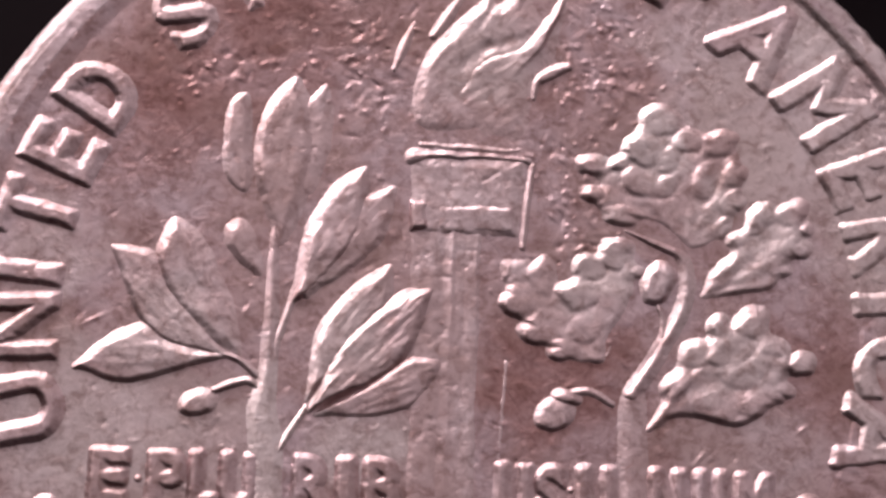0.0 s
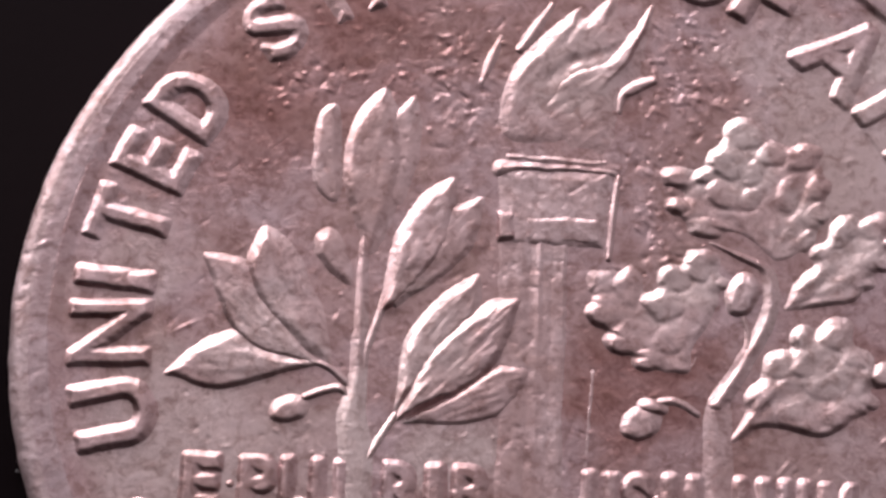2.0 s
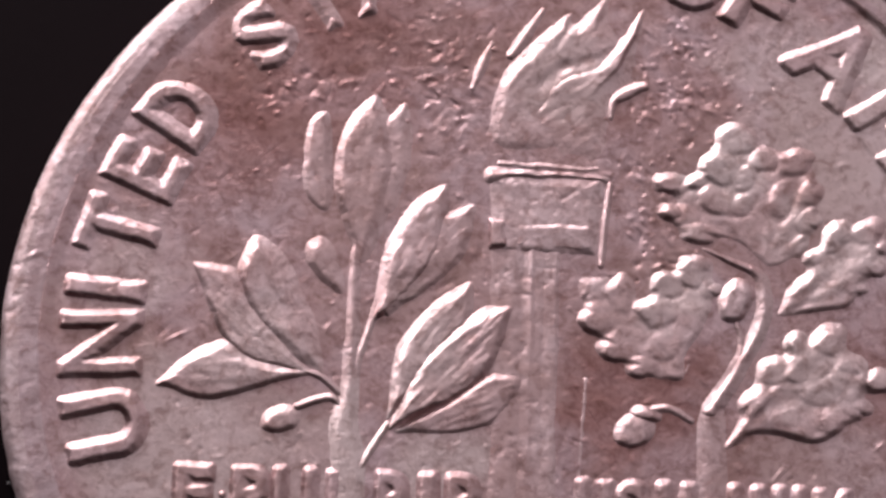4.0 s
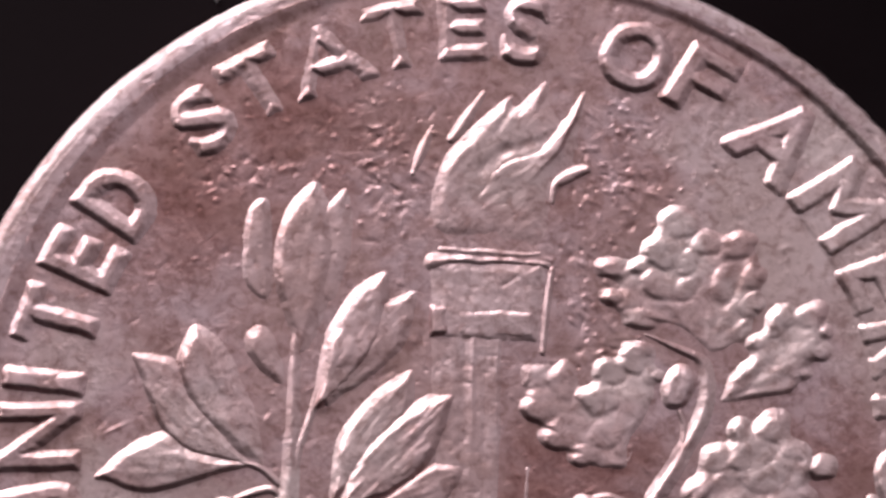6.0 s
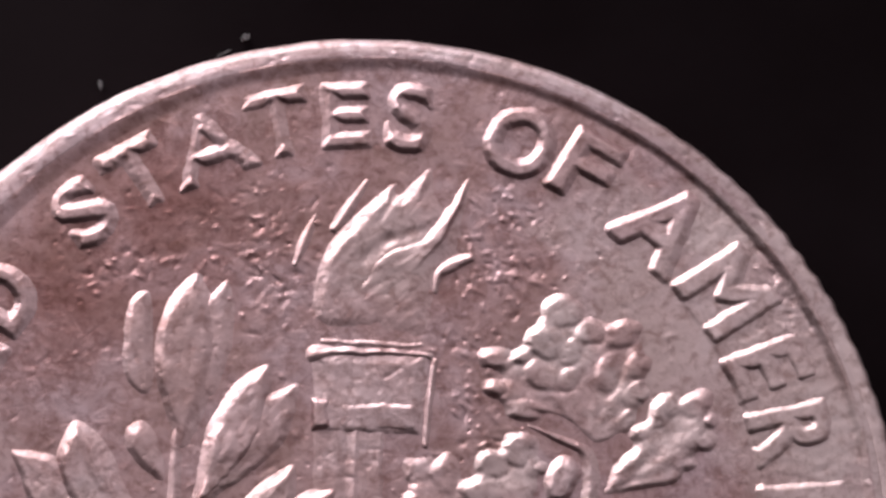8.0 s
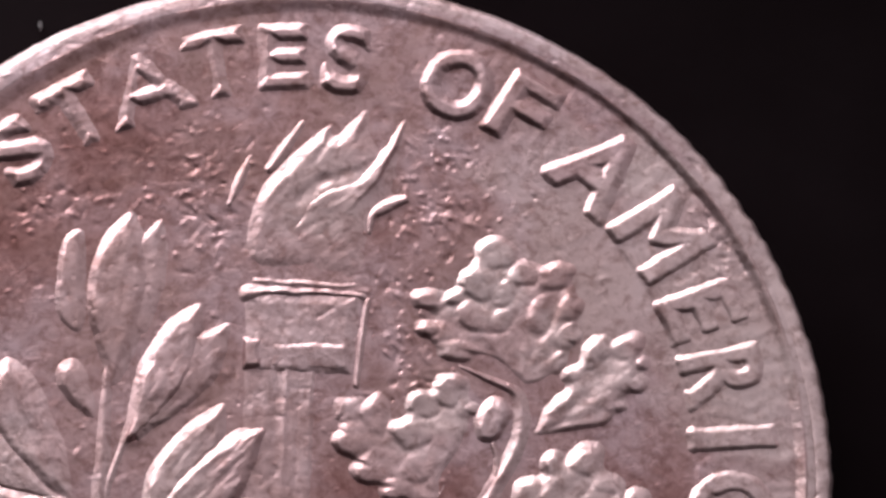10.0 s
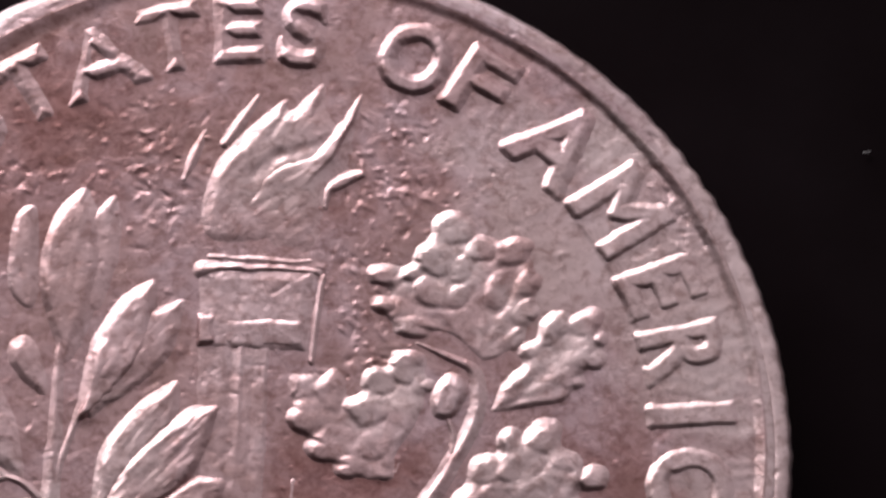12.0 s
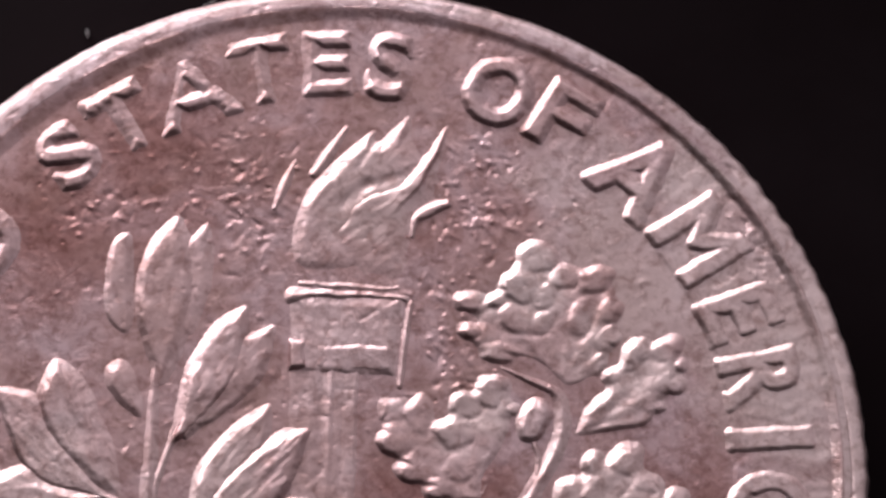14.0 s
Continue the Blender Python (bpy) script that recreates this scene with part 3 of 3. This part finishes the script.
relief("shaft", shaft_height, (-1.0, -6.1, 1.0, 2.3), torch, "fluted shaft", seed=201, wear=0.004, soft=3)
form(torch, "collar", [(-0.98, 3.12), (-0.4, 3.18), (0.6, 3.17), (1.16, 3.12), (1.10, 2.3), (1.04, 1.54), (0.5, 1.52), (-0.4, 1.52), (-0.82, 1.54), (-0.90, 2.3)], 0.052, 202,
     lit=0.26, dark=0.18, swell=0.0, wear=0.008, bends=1, grooves=[((-0.80, 1.57), (1.0, 1.57), 0.03, 0.020), ((0.36, 2.56), (0.60, 2.74), 0.035, 0.018),
                                                                ((-0.70, 2.9), (-0.66, 2.2), 0.05, 0.008), ((-0.16, 2.9), (-0.14, 2.2), 0.05, 0.006)])
stem_part(torch, [(-0.84, 3.00), (-0.52, 3.03), (0.0, 3.04), (0.44, 3.03), (1.14, 3.00)], (0.23, 0.17, 0.115, 0.105, 0.10), 0.072, 203, "flange", lit=0.22, dark=0.24, rough=1.8)
stem_part(torch, [(-0.70, 3.20), (-0.04, 3.21), (1.00, 3.19)], (0.10, 0.12, 0.08), 0.036, 204, "flange", lit=0.16, dark=0.20, rough=2.4)
form(torch, "band", [(-0.86, 2.19), (-0.48, 2.19), (-0.47, 1.64), (-0.84, 1.62)], 0.105, 214, lit=0.075, dark=0.09, swell=0.0, bends=1)
form(torch, "band", [(-0.42, 2.17), (0.1, 2.16), (0.30, 2.19), (0.98, 2.17), (1.00, 1.80), (0.97, 1.63), (0.1, 1.62), (-0.42, 1.63), (-0.43, 1.80)], 0.077, 209, tilt=(0.10, 0.5), lit=0.11, dark=0.09, swell=0.0, bends=1)
stem_part(torch, [(1.20, 2.90), (1.13, 2.18), (1.07, 1.40)], (0.085, 0.095, 0.085), 0.100, 206, "edge")
stem_part(torch, [(0.46, 2.44), (0.70, 2.66)], (0.045, 0.06), 0.090, 208, "scratch")
stem_part(torch, [(0.86, -0.65), (0.82, -1.5), (0.78, -2.5)], (0.05, 0.06, 0.05), 0.054, 207, "edge")

flame = carrier("flame", "raised curling flame")
form(flame, "tongue", [(-0.93, 4.22), (-0.80, 4.76), (-0.58, 5.17), (-0.22, 5.60), (0.12, 5.95), (0.57, 6.28), (0.52, 5.98), (0.76, 6.24), (1.08, 6.50), (1.16, 6.05), (1.32, 5.75),
                       (1.45, 5.40), (1.30, 4.40), (1.10, 3.30), (0.1, 3.10), (-0.77, 3.20), (-0.97, 3.75)], 0.066, 210, lit=0.22, dark=0.40, axis=((-0.5, 4.0), (0.75, 5.9)), streak=0.007,
     tilt=(-0.30, 0.52), grooves=[((-0.05, 4.72), (0.33, 5.06), 0.12, 0.030), ((0.33, 5.06), (0.95, 5.28), 0.10, 0.030), ((0.56, 6.02), (0.26, 5.55), 0.06, 0.026), ((-0.90, 3.46), (0.20, 3.46), 0.12, 0.034), ((-1.0, 3.95), (-0.80, 3.2), 0.22, 0.040)])
form(flame, "tongue", [(-0.12, 4.45), (0.06, 4.79), (0.33, 4.99), (0.81, 5.19), (1.08, 5.38), (1.29, 5.66), (1.46, 5.88), (1.76, 6.34), (1.74, 5.80), (1.66, 5.44), (1.62, 5.00), (1.42, 4.57),
                       (1.32, 4.03), (1.22, 3.30), (0.37, 3.15), (-0.45, 3.30), (-0.40, 3.97)], 0.090, 211, lit=0.16, dark=0.55, axis=((0.0, 4.4), (1.5, 5.6)), streak=0.007, tilt=(0.30, 0.50),
     grooves=[((0.75, 4.95), (1.35, 5.30), 0.06, 0.012), ((-0.40, 3.46), (0.30, 3.46), 0.12, 0.028)])
stem_part(flame, [(-1.22, 4.62), (-1.10, 5.00), (-0.91, 5.50)], (0.08, 0.155, 0.08), 0.048, 213, "tongue")
stem_part(flame, [(-0.58, 5.30), (-0.36, 5.64), (-0.05, 6.18)], (0.12, 0.165, 0.09), 0.066, 212, "tongue")
stem_part(flame, [(1.18, 4.16), (1.24, 4.48), (1.46, 4.66), (1.78, 4.81)], (0.09, 0.15, 0.17, 0.12), 0.075, 230, "tongue")
stem_part(flame, [(1.66, 5.38), (1.66, 5.15), (1.63, 4.93)], (0.04, 0.055, 0.05), 0.030, 231, "tongue")

# ---- laurel branch, the lowest leaves first ----
laurel = carrier("laurel_branch", "raised laurel branch with pointed leaves")
form(laurel, "leaf", [(-3.74, 4.08), (-3.90, 4.04), (-4.03, 3.82), (-4.09, 3.30), (-4.07, 2.70), (-3.95, 2.40), (-3.70, 2.20), (-3.48, 2.40), (-3.54, 3.10), (-3.58, 3.70), (-3.64, 3.98)], 0.040, 300,
     tilt=(0, 0.55),
     lit=0.11, dark=0.10, axis=((-3.6, 2.0), (-3.81, 4.0)), streak=0.006)
form(laurel, "leaf", [(-2.33, 4.34), (-2.60, 4.12), (-2.90, 3.70), (-2.95, 2.80), (-2.75, 2.20), (-2.45, 2.20), (-2.26, 2.70), (-2.15, 3.24), (-2.18, 3.90)], 0.042, 301, lit=0.13, dark=0.20, swell=0,
     tilt=(0, 0.12))
form(laurel, "leaf", [(-2.90, 4.45), (-3.17, 4.22), (-3.36, 3.94), (-3.50, 3.52), (-3.56, 3.02), (-3.53, 2.59), (-3.40, 2.13), (-3.17, 1.56), (-3.01, 1.21), (-2.76, 1.53), (-2.54, 2.06),
                      (-2.40, 2.69), (-2.38, 3.33), (-2.50, 3.87), (-2.72, 4.24)], 0.076, 302, lit=0.17, dark=0.24, swell=0.018, tilt=(0, 0.20), axis=((-3.0, 1.3), (-2.92, 4.4)), streak=0.006, rib=0.004)
form(laurel, "leaf", [(-1.09, 2.45), (-1.50, 2.31), (-1.86, 2.20), (-2.30, 1.50), (-2.62, 0.60), (-2.50, 0.30), (-2.27, 0.54), (-1.93, 0.76), (-1.45, 1.19), (-1.22, 1.50), (-1.12, 1.83), (-1.08, 2.12)], 0.050, 303, tilt=(-0.50, 0.25),
     lit=0.12, dark=0.09, axis=((-2.5, 0.4), (-1.1, 2.3)), streak=0.008)
form(laurel, "leaf", [(-1.62, 2.79), (-1.88, 2.69), (-2.16, 2.46), (-2.41, 2.09), (-2.58, 1.67), (-2.68, 1.23), (-2.74, 0.71), (-2.84, -0.02), (-2.62, 0.28), (-2.42, 0.46), (-2.15, 0.76), (-1.90, 1.06),
                      (-1.68, 1.42), (-1.54, 1.83), (-1.52, 2.30), (-1.55, 2.62)], 0.098, 304, lit=0.20, dark=0.08, swell=0.020, tilt=(-0.15, 0.05), axis=((-2.7, 0.2), (-1.6, 2.7)), streak=0.008)
form(laurel, "leaf", [(-1.09, 1.03), (-1.32, 0.96), (-1.64, 0.74), (-1.96, 0.40), (-2.18, 0.07), (-2.35, -0.29), (-2.41, -0.70), (-2.42, -1.20), (-2.44, -1.52), (-2.07, -1.08), (-1.55, -0.25), (-1.10, 0.33),
                      (-1.05, 0.69)], 0.076, 305, lit=0.17, dark=0.07, axis=((-2.4, -1.0), (-1.15, 0.95)), streak=0.016)
form(laurel, "leaf", [(-0.18, -0.67), (-0.59, -0.57), (-0.88, -0.68), (-1.50, -1.15), (-2.32, -1.67), (-1.85, -1.72), (-1.27, -1.69), (-0.81, -1.57), (-0.49, -1.36), (-0.28, -1.09)], 0.070, 306, tilt=(-0.10, 0.40),
     lit=0.12, dark=0.095, axis=((-2.3, -1.65), (-0.2, -0.7)), streak=0.014)
form(laurel, "leaf", [(-0.37, 0.64), (-0.83, 0.62), (-1.10, 0.44), (-1.43, 0.22), (-1.74, -0.10), (-2.01, -0.42), (-2.18, -0.74), (-2.26, -1.09), (-2.40, -1.66), (-2.21, -1.60), (-1.85, -1.38), (-1.39, -1.15),
                      (-1.03, -0.91), (-0.76, -0.59), (-0.55, -0.20), (-0.44, 0.21)], 0.115, 307, lit=0.22, dark=0.080, swell=0.010, axis=((-2.3, -1.5), (-0.45, 0.55)), streak=0.022)
form(laurel, "leaf", [(-6.30, -1.03), (-6.06, -0.72), (-5.80, -0.44), (-5.48, -0.27), (-5.15, -0.18), (-4.66, -0.47), (-3.79, -0.65), (-3.50, -0.76), (-3.79, -0.77), (-4.16, -0.88), (-4.61, -1.04),
                      (-5.07, -1.20), (-5.45, -1.26), (-5.78, -1.20), (-6.06, -1.10)], 0.080, 310, lit=0.17, dark=0.095, axis=((-3.6, -0.8), (-6.2, -0.95)), streak=0.008)
form(laurel, "leaf", [(-5.84, 1.20), (-5.45, 1.18), (-5.01, 1.04), (-4.63, 0.41), (-4.00, -0.38), (-3.69, -0.72), (-4.36, -0.61), (-4.85, -0.46), (-5.14, -0.23), (-5.36, 0.06), (-5.54, 0.46), (-5.70, 0.86)], 0.046, 308,
     lit=0.13, dark=0.045, axis=((-3.9, -0.5), (-5.7, 1.1)), streak=0.008, grooves=[((-5.78, 1.0), (-5.30, 0.02), 0.03, 0.012)])
form(laurel, "leaf", [(-4.82, 1.72), (-5.02, 1.33), (-5.06, 0.90), (-4.89, 0.39), (-4.51, -0.10), (-4.09, -0.48), (-3.64, -0.78), (-3.41, -0.99), (-3.43, -0.45), (-3.58, 0.15), (-3.84, 0.65), (-4.10, 1.15),
                      (-4.44, 1.55)], 0.068, 309, lit=0.17, dark=0.30, tilt=(-0.12, 0.22), axis=((-3.5, -0.9), (-4.8, 1.6)), streak=0.010, rib=0.004)
for n, (points, radii, high) in enumerate([
        ([(-3.07, 2.00), (-3.08, 1.40), (-3.07, 0.53), (-3.06, -0.33), (-3.07, -1.05), (-3.12, -1.60), (-3.02, -2.20), (-2.98, -2.90), (-2.95, -4.17)], (0.05, 0.12, 0.17, 0.20, 0.24, 0.31, 0.36, 0.36, 0.36), 0.068),
        ([(-2.60, 0.95), (-2.80, 0.04), (-2.95, -0.52), (-2.98, -1.22)], (0.07, 0.10, 0.12, 0.13), 0.062),
        ([(-2.40, -1.58), (-2.63, -1.98), (-2.84, -2.42)], (0.10, 0.12, 0.08), 0.080),
        ([(-3.92, -1.33), (-3.62, -1.20), (-3.34, -1.15), (-3.12, -1.33)], (0.09, 0.11, 0.11, 0.10), 0.070),
        ([(-3.98, -0.66), (-3.55, -0.78), (-3.24, -1.02)], (0.06, 0.10, 0.12), 0.060)]):
    stem_part(laurel, points, radii, high, 330 + n, lit=0.20, dark=0.12)
form(laurel, "berry", [(-3.98, 1.48), (-3.91, 1.69), (-3.70, 1.77), (-3.49, 1.64), (-3.33, 1.33), (-3.20, 0.93), (-3.23, 0.66), (-3.49, 0.79), (-3.75, 1.02), (-3.92, 1.24)], 0.056, 340, lit=0.20, dark=0.12, tilt=(-0.4, 0.4))
oval_part(laurel, "berry", (-4.16, -1.54), 0.40, 0.27, 18, 0.082, 341)

# ---- oak branch: each leaf's blade, height, foot and lobes ----
oak = carrier("oak_branch", "raised oak branch with lobed leaves and acorns")
oak_leaf(oak, [(2.85, 3.68), (3.04, 4.04), (3.30, 4.22), (3.64, 4.04), (3.91, 3.84), (4.22, 3.73), (4.59, 3.70), (4.76, 3.33), (4.85, 2.92), (4.82, 2.38), (4.56, 1.86), (4.15, 1.52), (3.88, 1.45), (3.70, 1.58),
               (3.45, 1.82), (3.15, 1.94), (2.80, 1.90), (2.49, 1.86), (2.33, 2.06), (2.20, 2.25), (2.30, 2.60), (2.20, 2.90), (2.45, 3.15), (2.68, 3.29), (2.66, 3.48)], 0.042, (3.79, 1.54),
         [(3.36, 3.86, 0.47, 0.33, 10, 0.052), (3.05, 3.28, 0.43, 0.31, -10, 0.064), (3.02, 2.64, 0.34, 0.25, -30, 0.058), (2.24, 2.98, 0.33, 0.25, 5, 0.052), (2.63, 3.00, 0.18, 0.14, 0, 0.045),
          (2.36, 2.42, 0.38, 0.20, -15, 0.046), (2.70, 2.04, 0.37, 0.19, -5, 0.046), (3.86, 3.50, 0.30, 0.24, 25, 0.050), (4.36, 3.46, 0.38, 0.25, 30, 0.050), (4.10, 2.74, 0.35, 0.21, 80, 0.044),
          (4.66, 2.88, 0.32, 0.20, 50, 0.040), (4.60, 2.36, 0.30, 0.19, 40, 0.040), (4.44, 1.88, 0.26, 0.16, 50, 0.024), (3.50, 3.10, 0.24, 0.17, 60, 0.040), (3.45, 2.62, 0.20, 0.15, 50, 0.030)], 400,
         ribs=[((3.15, 1.99), (3.70, 1.60), 0.05, 0.014)], lit=0.15, inset=0.04, swelling=1.2, moat=0.014)
oak_leaf(oak, [(4.02, 0.63), (4.16, 0.95), (4.35, 1.21), (4.54, 1.47), (4.48, 1.77), (4.74, 1.91), (4.81, 2.20), (5.07, 2.39), (5.28, 2.32), (5.55, 2.45), (5.84, 2.42), (5.80, 2.04), (5.75, 1.63), (5.55, 1.31),
               (5.40, 1.05), (5.15, 0.83), (4.68, 0.73), (4.30, 0.66)], 0.064, (4.02, 0.63),
         [(4.40, 1.10, 0.42, 0.20, 58, 0.030), (4.66, 1.72, 0.23, 0.17, 30, 0.025), (4.96, 1.98, 0.24, 0.18, 50, 0.035), (5.06, 2.18, 0.32, 0.24, 35, 0.038), (5.58, 2.24, 0.36, 0.26, 38, 0.038),
          (5.78, 1.94, 0.24, 0.19, 20, 0.017), (5.68, 1.58, 0.32, 0.20, 15, 0.016), (5.36, 1.20, 0.30, 0.19, 5, 0.017), (4.98, 0.94, 0.30, 0.16, -5, 0.014)], 420,
         ribs=[((4.05, 0.68), (4.75, 1.35), 0.06, 0.010)], lit=0.16, inset=-0.03, swelling=1.0)
oak_leaf(oak, [(0.75, 0.81), (0.80, 1.11), (1.00, 1.20), (1.14, 1.13), (1.38, 1.27), (1.62, 1.05), (1.71, 0.85), (1.90, 0.96), (1.99, 1.27), (2.32, 1.43), (2.51, 1.64), (2.74, 1.71), (2.94, 1.46), (3.03, 1.16),
               (2.94, 0.50), (2.62, -0.11), (2.49, -0.60), (1.85, -0.58), (1.60, -0.42), (1.35, -0.24), (1.15, -0.02), (0.90, 0.20), (0.78, 0.45)], 0.046, (2.89, -0.9),
         [(0.92, 1.00, 0.33, 0.25, 10, 0.012), (1.42, 0.94, 0.26, 0.36, 0, 0.027), (0.94, 0.40, 0.36, 0.25, -15, 0.025), (1.30, -0.10, 0.30, 0.22, -15, 0.025), (1.74, -0.42, 0.30, 0.20, -10, 0.021),
          (2.12, -0.02, 0.30, 0.24, 10, 0.021), (1.98, 0.62, 0.34, 0.30, 0, 0.036), (2.15, 1.12, 0.30, 0.28, 40, 0.027), (2.66, 1.40, 0.36, 0.32, 40, 0.035), (2.92, 1.06, 0.22, 0.16, 20, 0.023)], 440, lit=0.15, inset=0.01, swelling=1.6, moat=0.012)
oak_leaf(oak, [(3.17, -1.73), (3.39, -1.27), (3.48, -0.86), (3.65, -0.61), (3.72, -0.28), (3.97, -0.08), (4.16, -0.05), (4.16, 0.20), (4.40, 0.36), (4.54, 0.22), (4.68, 0.39), (4.96, 0.48), (5.17, 0.34), (5.19, 0.09),
               (5.42, -0.07), (5.55, -0.28), (5.60, -0.50), (5.45, -0.80), (5.45, -1.12), (5.20, -1.25), (5.00, -1.45), (4.62, -1.60), (4.11, -1.49), (3.65, -1.46), (3.37, -1.64)], 0.072, (3.24, -1.69),
         [(3.62, -0.92, 0.34, 0.22, 55, 0.033), (3.93, -0.34, 0.32, 0.28, 35, 0.038), (4.36, 0.12, 0.30, 0.25, 40, 0.040), (4.90, 0.22, 0.36, 0.29, 35, 0.044), (5.27, -0.18, 0.34, 0.20, -10, 0.027),
          (5.70, -0.48, 0.32, 0.26, 5, 0.027), (5.28, -0.92, 0.38, 0.23, -5, 0.021), (4.86, -1.22, 0.34, 0.22, -12, 0.025), (4.72, -0.72, 0.42, 0.24, -5, 0.036), (4.50, -0.30, 0.40, 0.30, 30, 0.035),
          (4.25, -1.28, 0.42, 0.24, -8, 0.033)], 460,
         ribs=[((3.19, -1.71), (3.74, -1.04), 0.075, 0.026), ((3.74, -1.04), (4.41, -0.21), 0.06, 0.014)], lit=0.17, dark=0.10, inset=-0.03, swelling=1.1)
for n, (points, radii, high) in enumerate([
        ([(2.78, 1.78), (3.27, 1.57), (3.62, 1.42)], (0.03, 0.10, 0.12), 0.060),
        ([(3.59, 1.46), (3.77, 1.26), (3.83, 0.80), (3.74, 0.40), (3.56, 0.02), (3.27, -0.53), (2.93, -1.10)], (0.09, 0.16, 0.19, 0.20, 0.21, 0.22, 0.21), 0.080),
        ([(3.37, 0.45), (3.45, 0.12), (3.44, -0.20)], (0.08, 0.11, 0.12), 0.072),
        ([(3.02, -0.85), (2.95, -1.25), (2.96, -1.91), (2.98, -2.88), (3.00, -3.88)], (0.12, 0.30, 0.32, 0.33, 0.33), 0.046),
        ([(2.75, -2.05), (2.74, -2.50), (2.74, -2.95)], (0.045, 0.05, 0.05), 0.060),
        ([(1.85, -1.16), (2.24, -1.10), (2.62, -1.30)], (0.10, 0.11, 0.08), 0.064),
        ([(2.50, -0.48), (2.61, -0.20)], (0.035, 0.04), 0.075),
        ([(2.76, -0.72), (2.77, -0.45), (2.85, -0.20)], (0.035, 0.045, 0.04), 0.040)]):
    stem_part(oak, points, radii, high, 430 + n, lit=0.22, dark=0.11 if high != 0.046 else 0.20)
oval_part(oak, "acorn", (3.34, 0.88), 0.47, 0.33, 68, 0.100, 440, grain=0.006)
oval_part(oak, "acorn", (1.68, -1.48), 0.43, 0.33, 35, 0.080, 441, grain=0.006)
oval_part(oak, "acorn_cup", (1.86, -1.20), 0.34, 0.19, -8, 0.090, 442)


# ---- lint on the cloth ----
def lint_speck(x, y, long, wide, turn, seed):
    bm = bmesh.new()
    bmesh.ops.create_icosphere(bm, subdivisions=2, radius=1)
    rnd = random.Random(seed)
    for v in bm.verts:
        k = 1 + rnd.uniform(-0.35, 0.35)
        v.co = Vector((v.co.x * long * k, v.co.y * wide * k, (v.co.z + 1) * 0.5 * wide * k)) * MM
    mesh = bpy.data.meshes.new("lint_speck")
    bm.to_mesh(mesh)
    bm.free()
    mesh.materials.append(LINT)
    ob = new("lint_speck", mesh)
    ob.matrix_basis = pose(x * MM, y * MM, 0, 0, 0, turn)
    return tagged(ob, "tiny pale speck of lint on the cloth", "lint", "lint specks")


for n, (x, y, long, wide, turn) in enumerate([(-2.38, 9.53, 0.09, 0.06, 60), (-4.95, 8.53, 0.10, 0.035, 100), (10.52, 5.99, 0.07, 0.022, 10), (-8.76, -2.47, 0.035, 0.03, 0), (-2.76, 9.22, 0.15, 0.022, 28)]):
    lint_speck(x, y, long, wide, turn, 500 + n)
